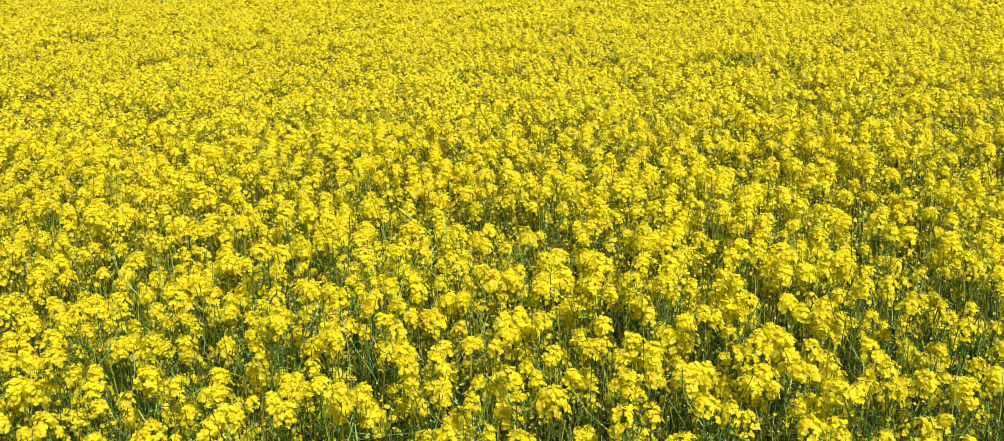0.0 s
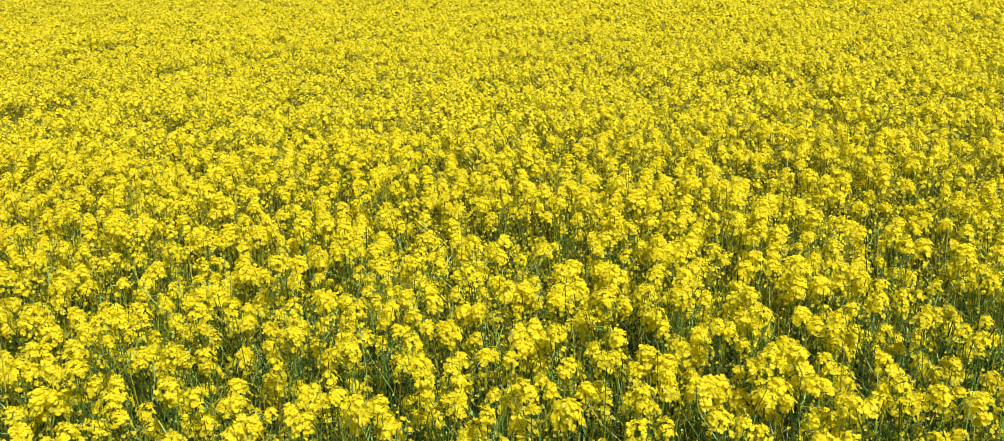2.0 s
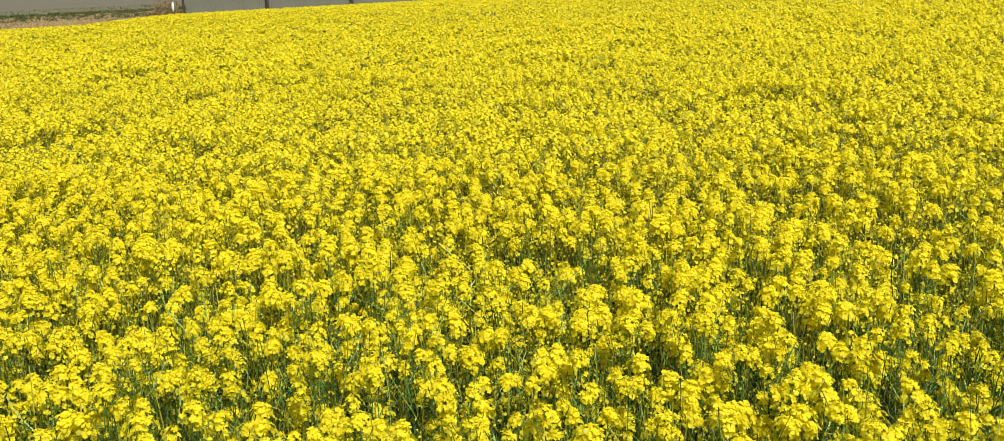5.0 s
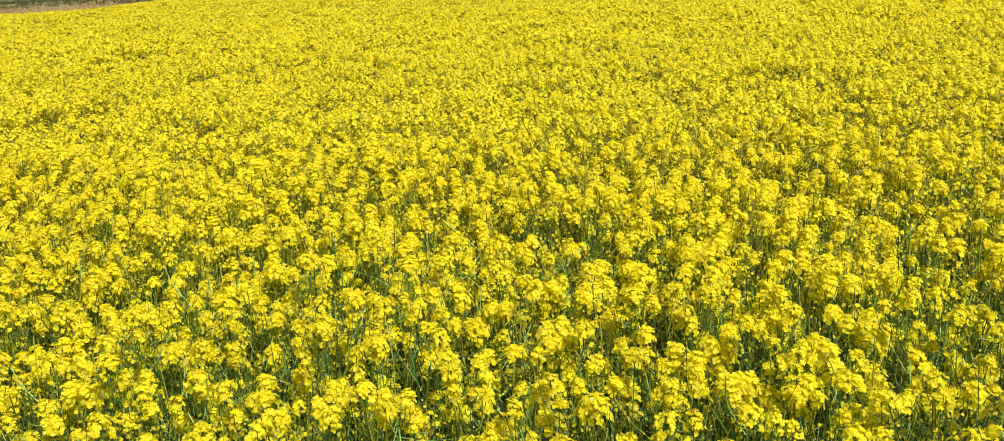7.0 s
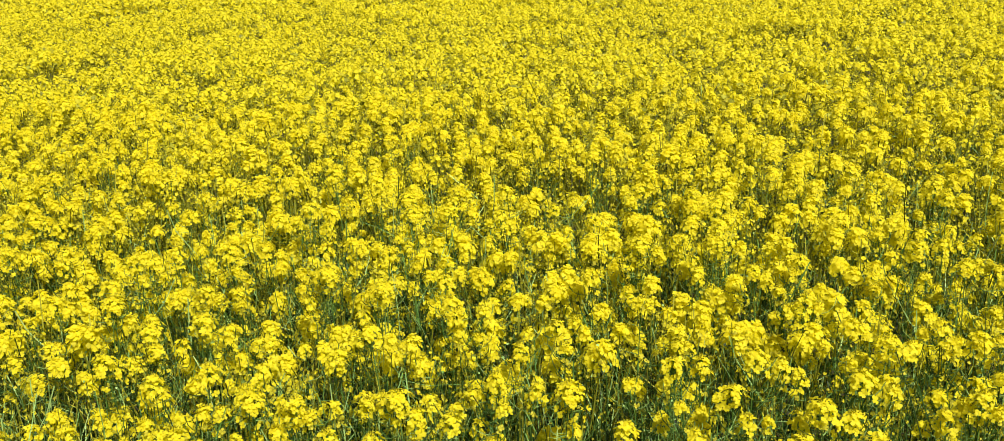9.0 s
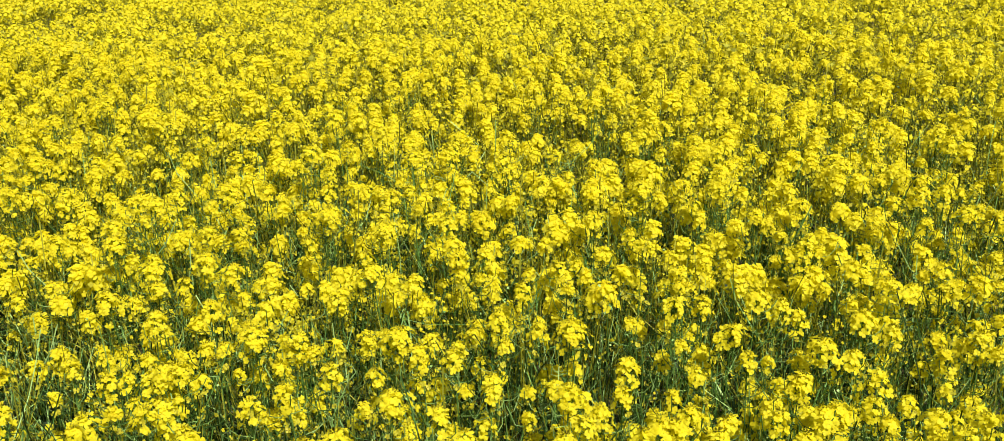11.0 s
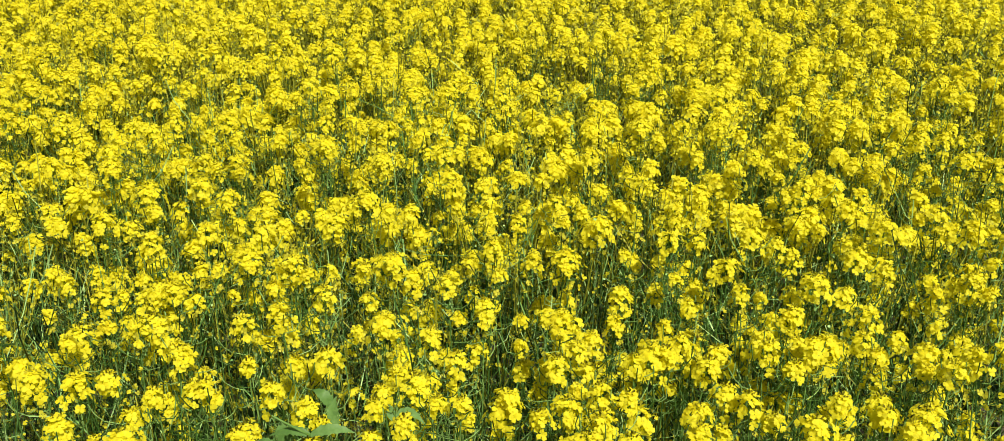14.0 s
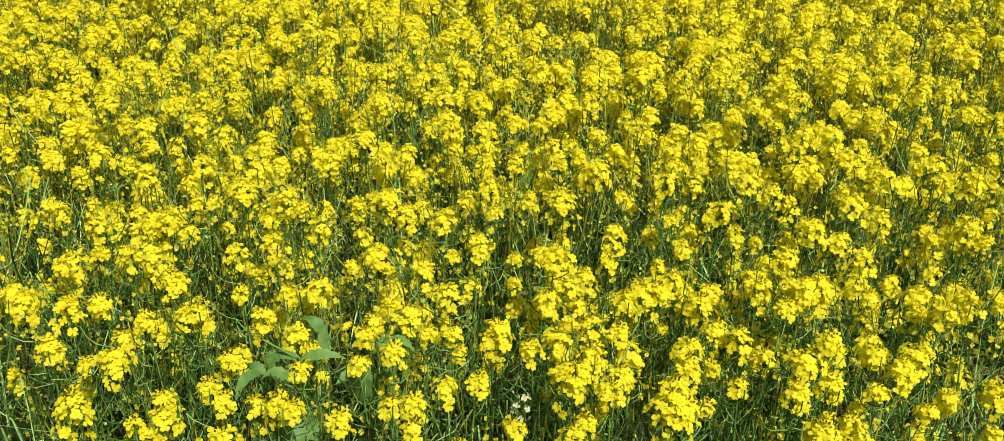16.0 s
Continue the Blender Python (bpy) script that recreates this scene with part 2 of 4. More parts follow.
def flower_dome(me, rng, top, lean, width, count, detail, size):
    spots = dome_spots(rng, top, lean, width, count, size, (0.1, 0.1, 0.28)[detail], (0.0, 0.08, 0.28)[detail])
    for p, face in spots:
        flower(me, rng, p, face, size * rng.uniform(0.85, 1.12), detail)
    inner_flowers(me, rng, top, lean, width, count, detail, size)
    return [p for p, _ in spots]


def spent_flowers(me, rng, top, lean, width, count, detail, mat):
    """Older, duller flowers strung loosely below the dome."""
    spots = []
    for i in range(count):
        a = rng.uniform(0, 6.28)
        r = width * rng.uniform(0.15, 0.75)
        p = head_axis(top, lean, width * rng.uniform(0.45, 1.9)) + Vector((math.cos(a), math.sin(a), 0)) * r
        face = Vector((math.cos(a), math.sin(a), rng.uniform(-0.3, 0.8)))
        flower(me, rng, p, face, rng.uniform(0.004, 0.0068), detail, mat)
        spots.append(p)
    return spots


def bud_knot(me, rng, top, lean, count):
    for i in range(count):
        a, u = i * 2.39996, math.sqrt(i / count)
        way = Vector((math.cos(a) * u * 0.9, math.sin(a) * u * 0.9, 1.0))
        bud(me, Vector(top) + Vector((math.cos(a), math.sin(a), 0)) * 0.006 * u + Vector((0, 0, -0.003 * u)), way, rng.uniform(0.005, 0.008), 0.0017)


def pods(me, rng, top, lean, width, spots, count, mat=0):
    """Flower stalks, and below them thin pods that curve outward and up."""
    for p in spots[::2]:
        foot = head_axis(top, lean, (top[2] - p.z) + 0.012)
        rod(me, [foot, p], 0.0006, 0.0006, mat)
    for i in range(count):
        a = i * 2.39996 + rng.uniform(-0.5, 0.5)
        foot = head_axis(top, lean, width * 0.7 + 0.012 + i * rng.uniform(0.006, 0.012))
        out, up = rng.uniform(0.012, 0.03), rng.uniform(0.015, 0.045)
        d = Vector((math.cos(a), math.sin(a), 0))
        rod(me, [foot, foot + d * out + Vector((0, 0, 0.004)), foot + d * out * 1.5 + Vector((0, 0, up * 0.5)), foot + d * out * rng.uniform(1.3, 1.9) + Vector((0, 0, up))], 0.0008, 0.0011, mat)


# ---- large structure ----
def thing(name, label, category, group="", kind=""):
    return tagged(new(name), label, category, group, kind)


def part(name, data, parent, label=""):
    ob = new(name, data)
    ob.parent = parent
    return tagged(ob, label) if label else ob


def field_edge(x):
    """Distance of the crop's far edge: past a corner it steps out to the next plot."""
    k = np.clip((np.asarray(x) + 11.3) / 1.0, 0, 1)
    return 23.75 + 4.95 * k * k * (3 - 2 * k) + 0.2 * np.clip(np.asarray(x) + 10.3, 0, 40)


FIELD_OUT = 23.75


def ground_mesh():
    """One sheet to the horizon, fine near the crop and coarse far off, with strips of turf beyond the field."""
    lines = [-1500, -500, -150] + [i * 3.0 for i in range(-25, 26)] + [150, 500, 1500]
    cross = [-1500, -500, -150, -60, -25, -12, -6, -3, -1] + [i * 3.0 for i in range(0, 8)] + [24 + i * 1.0 for i in range(72)] + [110, 150, 250, 600, 1500]
    me = Mesh()
    for y in cross:
        for x in lines:
            z = 0.0
            if 25 < y < 110 and abs(x) < 80:
                z = 0.05 * noise.noise((x * 0.2, y * 0.3, 3.1))
            me.v.append((x, y, z))
    w = len(lines)
    for i in range(len(cross) - 1):
        for k in range(w - 1):
            me.f.append((i * w + k, i * w + k + 1, (i + 1) * w + k + 1, (i + 1) * w + k))
            me.m.append(next((n for n, y in ((4, 81.5), (3, 65.5), (2, 56.5), (1, FIELD_OUT - 0.1)) if cross[i] > y), 0))
    return me.data("ground", [SOIL, DRY_EARTH, BANK, OLIVE, STUBBLE], True)


ground = tagged(new("ground", ground_mesh()), "bare earth under the crop, rough turf beyond it", "ground", kind="structure")


# ---- the nearest mustard plants, each a thing of its own ----
FLOWERS = []
for i in range(8):
    one = Mesh()
    flower(one, random.Random(60 + i), (0, 0, 0), (0, 0, 1), 0.0078, 2)
    FLOWERS.append(one.data("flower", [PETAL], True))


def mustard_plant(seed, tall, widths, spread, single=False):
    """A plant with one main flower head over its base and side heads round it. widths: the heads' breadths, the main one first.
    single: every open flower is a mesh of its own."""
    rng = random.Random(seed)
    root = thing("mustard_plant", "flowering mustard plant with bright yellow heads on green stems", "plant", "mustard plants of the field")
    fork = tall * rng.uniform(0.35, 0.5)
    main = Mesh()
    sway = Vector((rng.uniform(-0.02, 0.02), rng.uniform(-0.02, 0.02), 0))
    rod(main, [(0, 0, -0.02), sway * 0.6 + Vector((0, 0, fork)), sway + Vector((0, 0, tall * 0.75)), (0, 0, tall)], 0.0022, 0.0010, sides=4)
    a0 = rng.uniform(0, 6.28)
    for i, width in enumerate(widths):
        a = a0 + i * 6.2832 / max(1, len(widths) - 1) + rng.uniform(-0.4, 0.4)
        if i == 0:
            top, lean, br = Vector((0, 0, tall)), (rng.uniform(-0.1, 0.1), rng.uniform(-0.1, 0.1)), main
        else:
            r = spread * rng.uniform(0.5, 1.0)
            top = Vector((math.cos(a) * r, math.sin(a) * r, tall * rng.uniform(0.84, 0.99)))
            lean = (math.cos(a) * 0.25, math.sin(a) * 0.25)
            br, foot = Mesh(), Vector((0, 0, fork + tall * rng.uniform(0.0, 0.2)))
            elbow = foot.lerp(top, 0.5) + Vector((math.cos(a), math.sin(a), 0)) * 0.025
            rod(br, [sway * 0.7 + foot, elbow, head_axis(top, lean, 0.08), top], 0.0019, 0.0009)
        count = int(6 + (width / 0.01) ** 2 * 1.05)
        kn, fl, sp = Mesh(), Mesh(), Mesh()
        bud_knot(kn, rng, top + Vector((0, 0, 0.001)), lean, 9)
        if single:
            spots = []
            kn.m = [1] * len(kn.m)
            inner_flowers(kn, rng, top, lean, width, count, 2, 0.0078)
            head = part("flower_head", kn.data("flower_head", [PETAL, BUD], True), root, "cluster of unopened buds ringed by open flowers")
            for p, face in dome_spots(rng, top, lean, width, count, 0.0078):
                ob = part("flower", rng.choice(FLOWERS), head)
                turn = face.to_track_quat("Z", "Y").to_matrix().to_4x4() @ Matrix.Rotation(rng.uniform(0, 6.28), 4, "Z")
                ob.matrix_basis = Matrix.Translation(p) @ turn @ Matrix.Diagonal((*[rng.uniform(0.85, 1.12)] * 3, 1))
                spots.append(p)
        else:
            spots = flower_dome(fl, rng, top, lean, width, count, 2, rng.uniform(0.0072, 0.0084))
            head = part("flower_head", fl.data("flower_head", [PETAL], True), root)
            tassel = spent_flowers(sp, rng, top, lean, width, rng.randint(6, 9), 1, 0)
            pods(sp, rng, top, lean, width, tassel, 0, 1)
            rod(sp, [head_axis(top, lean, width * 2.1), head_axis(top, lean, width * 0.4)], 0.0012, 0.001, 1)
            part("faded_tassel", sp.data("faded_tassel", [FADED, STEM]), head, "dull ochre flowers fading below the head")
            part("bud_knot", kn.data("bud_knot", [BUD]), head, "yellow-green unopened buds")
        pods(br, rng, top, lean, width, spots, rng.randint(9, 16))
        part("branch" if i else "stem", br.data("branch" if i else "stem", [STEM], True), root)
    for i in range(2):
        a, z = rng.uniform(0, 6.28), tall * (0.22 + 0.2 * i)
        lf, d = Mesh(), Vector((math.cos(a), math.sin(a), 0))
        long = rng.uniform(0.09, 0.15) * (1.1 - 0.25 * i)
        blade(lf, Vector((0, 0, z)) + sway * 0.5, Vector((0, 0, z + rng.uniform(-0.03, 0.06))) + d * long, long * 0.36, 0.12, rng, wave=0.25)
        part("leaf", lf.data("leaf", [SHADED_LEAF], True), root, "wavy green leaf, its colour darkened for the shade inside the stand")
    return root


BASE_TALL = 0.95
KINDS = {
    "small": [mustard_plant(11, BASE_TALL, (0.038, 0.029, 0.026), 0.09), mustard_plant(12, BASE_TALL, (0.040, 0.031, 0.031, 0.026), 0.11), mustard_plant(13, BASE_TALL, (0.036, 0.034, 0.028), 0.12)],
    "medium": [mustard_plant(21, BASE_TALL, (0.050, 0.033, 0.029, 0.034), 0.11), mustard_plant(22, BASE_TALL, (0.053, 0.036, 0.031), 0.10), mustard_plant(23, BASE_TALL, (0.048, 0.039, 0.029, 0.026, 0.026), 0.12)],
    "front_slim": [mustard_plant(61, BASE_TALL, (0.029,), 0.05, True), mustard_plant(62, BASE_TALL, (0.032,), 0.05, True), mustard_plant(63, BASE_TALL, (0.026,), 0.05, True)],
    "front_small": [mustard_plant(41, BASE_TALL, (0.037,), 0.05, True), mustard_plant(42, BASE_TALL, (0.039, 0.022), 0.05, True)],
    "front_medium": [mustard_plant(71, BASE_TALL, (0.046,), 0.05, True), mustard_plant(72, BASE_TALL, (0.044, 0.026), 0.045, True)],
    "front_large": [mustard_plant(51, BASE_TALL, (0.054,), 0.05, True), mustard_plant(52, BASE_TALL, (0.057, 0.026), 0.045, True), mustard_plant(53, BASE_TALL, (0.050, 0.028), 0.04, True)],
    "large": [mustard_plant(31, BASE_TALL, (0.060, 0.043, 0.039, 0.031), 0.07), mustard_plant(32, BASE_TALL, (0.058, 0.046, 0.041, 0.030, 0.026), 0.06), mustard_plant(33, BASE_TALL, (0.064, 0.043, 0.034), 0.055)],
}
# Plants that stand out: place and breadth of the main head in centimetres.
FRONT_ROWS = [(-0.36, 0.89, 4.3), (-0.33, 0.89, 2.8), (-0.08, 0.89, 2.3), (-0.14, 0.9, 2.3), (-0.25, 0.9, 3.1), (-0.43, 0.91, 2.3), (0.05, 0.91, 3.7), (-0.02, 0.91, 2.3), (-0.46, 0.92, 3.6), (-0.49, 0.92, 2.8), (-0.2, 0.92, 3.1), (0.35, 0.92, 2.3), (-0.39, 0.93, 2.4), (-0.17, 0.94, 1.6), (0.02, 0.94, 2.7), (0.33, 0.94, 2.8), (0.16, 0.95, 5.5), (0.29, 0.95, 4.5), (0.39, 0.96, 2.4), (-0.48, 0.97, 2.8), (-0.32, 0.97, 3.6), (-0.22, 0.97, 3.2), (0.18, 0.97, 2.7), (0.06, 0.99, 3.6), (-0.29, 1.0, 3.3), (-0.46, 1.01, 2.9), (-0.41, 1.02, 2.9), (0.15, 1.02, 4.6), (-0.11, 1.03, 2.4), (0.03, 1.03, 4.9), (0.23, 1.03, 3.1), (0.39, 1.03, 3.3)]
SECOND_FRONT_ROWS = [(0.31, 1.04, 3.7), (-0.21, 1.05, 2.4), (0.1, 1.05, 4.2), (0.36, 1.05, 3.7), (0.01, 1.07, 2.7), (-0.25, 1.08, 2.3), (-0.57, 1.08, 2.1), (0.19, 1.08, 4.0), (-0.36, 1.09, 3.5), (-0.33, 1.09, 3.0), (0.28, 1.09, 3.1), (0.35, 1.09, 4.3), (0.05, 1.1, 2.3), (-0.55, 1.11, 2.7), (-0.42, 1.11, 4.5), (-0.1, 1.11, 5.1), (0.03, 1.11, 3.5), (-0.18, 1.12, 3.0), (-0.07, 1.12, 2.0), (0.17, 1.12, 4.8), (-0.01, 1.13, 5.0), (0.09, 1.14, 4.0), (0.23, 1.14, 4.3), (0.26, 1.14, 3.8), (0.4, 1.14, 1.8), (0.13, 1.14, 2.2), (-0.51, 1.15, 3.9), (-0.4, 1.15, 4.0), (-0.25, 1.15, 2.4), (-0.13, 1.15, 2.4), (0.38, 1.15, 3.6), (0.44, 1.15, 3.6)]
THIRD_FRONT_ROWS = [(-0.61, 1.16, 3.7), (-0.49, 1.17, 2.8), (0.34, 1.18, 2.2), (-0.47, 1.19, 3.0), (-0.03, 1.2, 4.5), (-0.36, 1.21, 4.4), (-0.59, 1.21, 4.2), (0.12, 1.21, 4.1), (-0.13, 1.22, 4.0), (-0.41, 1.23, 3.1), (0.3, 1.23, 3.6), (-0.21, 1.24, 5.8), (0.02, 1.25, 3.1), (0.15, 1.25, 3.9), (0.19, 1.25, 4.8), (0.26, 1.27, 2.9), (0.3, 1.28, 4.7), (0.39, 1.29, 3.7), (-0.61, 0.94, 6.2), (-0.58, 0.99, 4.5), (-0.68, 1.05, 3.6), (-0.74, 1.19, 7.5), (-0.73, 1.3, 6.4), (-0.63, 1.35, 6.8), (-0.67, 1.5, 5.0), (0.46, 1.13, 4.2), (0.51, 1.05, 7.7), (0.41, 0.97, 3.6), (0.58, 1.05, 4.1)]
SECOND_ROWS = [(-0.94, 1.75, 6.8), (-0.78, 1.71, 5.1), (-0.66, 1.66, 6.2), (-0.56, 1.56, 7.4), (-0.44, 1.53, 7.7), (-0.27, 1.58, 7.3), (-0.09, 1.6, 6.1), (0.02, 1.57, 7.6), (-0.06, 1.77, 4.9), (-0.02, 1.33, 6.2), (0.1, 1.41, 5.5), (0.14, 1.28, 6.3), (0.2, 1.32, 6.3), (0.54, 1.3, 5.6), (0.58, 1.25, 3.9), (0.39, 1.32, 6.4), (0.37, 1.4, 4.6), (0.77, 1.58, 8.1), (0.67, 1.82, 8.6), (0.79, 1.85, 7.4), (0.29, 1.58, 6.1), (0.19, 1.67, 5.1), (0.26, 1.7, 4.8), (0.44, 1.56, 7.3), (0.54, 1.58, 6.3), (0.35, 1.76, 5.4), (0.25, 1.84, 6.9), (-0.45, 1.37, 3.7)]
THIRD_ROWS = [(-0.41, 2.11, 7.8), (-0.4, 1.87, 5.7), (-0.23, 2.08, 5.3), (-0.42, 2.85, 11.0), (-0.11, 2.66, 8.1), (-1.33, 2.52, 11.6), (-1.07, 2.12, 7.2), (-0.87, 1.9, 7.4), (-0.75, 2.1, 8.0), (0.57, 1.85, 6.3), (0.53, 2.05, 6.5), (1.16, 2.85, 7.5), (0.91, 2.27, 7.5), (0.19, 2.4, 6.7), (0.07, 2.18, 6.4), (0.42, 2.41, 10.2), (0.17, 2.0, 4.5), (0.19, 3.34, 5.9), (0.79, 2.59, 9.6), (0.97, 2.4, 5.4), (1.25, 2.57, 7.0), (-0.13, 2.94, 7.2), (-0.7, 3.2, 10.1), (-1.09, 2.78, 6.0), (1.48, 3.11, 6.9)]
FOURTH_ROWS = [(-1.59, 2.77, 7.3), (-1.43, 2.66, 5.6), (-1.45, 2.45, 10.4), (-1.07, 2.39, 7.1), (-1.0, 2.48, 6.2), (-0.88, 2.46, 7.2), (-0.77, 2.5, 6.3), (-1.33, 3.3, 8.0), (-1.74, 3.22, 10.1), (-1.7, 3.57, 8.7), (-1.18, 3.16, 6.0), (-0.75, 2.83, 10.1), (-0.55, 2.23, 8.7), (-0.63, 2.44, 5.1), (-0.38, 2.72, 10.8), (-0.28, 2.82, 6.9), (-0.4, 2.39, 6.0), (-1.03, 2.15, 6.1), (-1.19, 2.1, 8.8), (-0.81, 2.0, 8.6), (-0.26, 2.14, 5.4), (-0.22, 1.99, 6.2), (0.35, 3.44, 8.2), (0.74, 3.7, 9.7), (0.75, 3.02, 10.1), (0.5, 2.8, 7.5), (1.14, 2.79, 5.6), (0.92, 2.41, 5.2), (0.24, 2.38, 7.5), (0.63, 2.26, 5.9), (0.48, 2.19, 6.4), (0.73, 2.13, 7.1), (0.96, 2.18, 6.0)]
FIFTH_ROWS = [(-0.74, 1.11, 2.5), (-0.88, 1.34, 4.6), (-0.68, 1.31, 4.5), (-0.73, 1.42, 4.6), (-0.88, 1.43, 4.6), (-0.66, 1.49, 4.7), (-0.47, 1.33, 3.5), (-0.37, 1.42, 3.9), (-0.31, 1.36, 5.2), (-0.26, 1.47, 4.9), (-0.18, 1.27, 3.2), (-0.19, 1.48, 4.0), (-0.12, 1.34, 3.3), (0.09, 1.36, 4.3), (0.32, 1.48, 3.1), (0.38, 1.41, 3.6), (0.4, 1.3, 4.4), (0.46, 1.35, 3.4), (0.65, 1.51, 4.2), (0.63, 1.23, 3.2), (0.46, 1.06, 4.2), (0.02, 1.28, 4.1)]
# Thin spots in the stand: place and radius.
GAPS = [(-0.48, 2.24, 0.09), (-0.32, 2.26, 0.1), (-0.66, 1.6, 0.09), (-0.1, 1.44, 0.06), (0.53, 1.33, 0.08), (-0.83, 1.15, 0.09), (0.73, 1.34, 0.08), (0.29, 1.18, 0.06), (-2.37, 5.0, 0.06), (-2.11, 4.73, 0.06), (-1.34, 4.35, 0.05), (-1.19, 4.4, 0.06), (-0.92, 5.4, 0.04), (-0.03, 6.39, 0.07), (0.65, 4.95, 0.06), (2.4, 7.73, 0.07), (1.87, 8.97, 0.08), (-3.08, 9.49, 0.09), (-2.95, 6.05, 0.05), (1.07, 3.93, 0.04), (1.22, 4.02, 0.05), (-0.51, 3.86, 0.04), (-0.36, 1.09, 0.07), (-0.39, 1.04, 0.06), (-0.27, 1.06, 0.06), (-0.33, 0.96, 0.06)]
rng = random.Random(5)
NEAR_Y = 4.0


def half_width(y):
    return 0.42 + 0.54 * y


standing, used = [], {}


def set_plant(kind, x, y, tall):
    """The first of each built plant is moved to its place; further ones are copies."""
    src = rng.choice(KINDS[kind])
    grow = tall / BASE_TALL
    m = pose(x, y, 0.0, rng.uniform(-2, 2), rng.uniform(-2, 2), rng.uniform(0, 360)) @ Matrix.Diagonal((1, 1, grow, 1))
    if src not in used:
        used[src] = m
    else:
        copy = copy_thing(src, m)
        copy.matrix_basis = m
    standing.append((x, y))


def open_spot(x, y, gap):
    return all((x - a) ** 2 + (y - b) ** 2 > gap * gap for a, b in standing) and all((x - a) ** 2 + (y - b) ** 2 > r * r for a, b, r in GAPS)


for x, y, w in FRONT_ROWS + SECOND_FRONT_ROWS + THIRD_FRONT_ROWS:
    set_plant("front_large" if w > 4.8 else "front_medium" if w > 4.1 else "front_small" if w > 3.3 else "front_slim", x, y, 0.945 + rng.uniform(-0.02, 0.02))
for x, y, w in SECOND_ROWS + THIRD_ROWS + FOURTH_ROWS + FIFTH_ROWS:
    set_plant("large" if w > 6.4 else "medium" if w > 4.9 else "small", x, y, 0.945 + rng.uniform(-0.015, 0.02))
tries = 0
while len(standing) < 300 and tries < 60000:
    tries += 1
    y = 0.5 + (NEAR_Y - 0.5) * rng.random() ** 0.75
    x = rng.uniform(-1, 1) * half_width(y)
    if y < 1.4 and (abs(x) < 0.5 or rng.random() < 0.65):
        continue
    if open_spot(x, y, 0.115):
        set_plant(rng.choices(("small", "medium", "large"), (0.55, 0.35, 0.1))[0], x, y, rng.uniform(0.80, 0.935))
for src, m in used.items():
    src.matrix_basis = m

# ---- the leafy weed among the front plants ----
def along(stem, z):
    """The point of a rising stem at height z."""
    for a, b in zip(stem, stem[1:]):
        if a[2] <= z <= b[2]:
            return Vector(a).lerp(Vector(b), (z - a[2]) / (b[2] - a[2]))
    return Vector(stem[-1])


def arched_leaf(line, width, stem):
    """A pointed leaf along a bow through base, crown and tip: raised edges, sunken rib, toothed margin; its stalk joins the stem lower down."""
    a, b, c = (Vector(p) for p in line)
    b = b * 2 - (a + c) * 0.5
    me, pts, steps = Mesh(), [], 12
    for i in range(steps + 1):
        u = i / steps
        mid = a * (1 - u) ** 2 + b * 2 * u * (1 - u) + c * u * u
        way = ((b - a) * (1 - u) + (c - b) * u).normalized()
        side = way.cross(Vector((0.1, -0.5, 0.85))).normalized()
        up = side.cross(way)
        half = width * 0.5 * max(0.03, math.sin(math.pi * min(1.0, 0.05 + u * 0.95) ** 0.75) ** 1.05) * (1.1 if i % 2 else 0.9)
        for k in (-1.0, -0.5, 0.0, 0.5, 1.0):
            pts.append(mid + side * half * k + up * half * (0.3 * abs(k) - 0.12 * k * k + 0.08 * math.sin(i * 1.9 + k * 3)))
    me.add(pts, [(i * 5 + k, i * 5 + k + 1, i * 5 + k + 6, i * 5 + k + 5) for i in range(steps) for k in range(4)], 0)
    foot = along(stem, a.z - 0.07)
    rod(me, [foot, foot.lerp(a, 0.55) - Vector((0, 0, 0.008)), a], 0.0011, 0.0008, 1, 4)
    return me.data("leaf", [WEED, STEM], True)


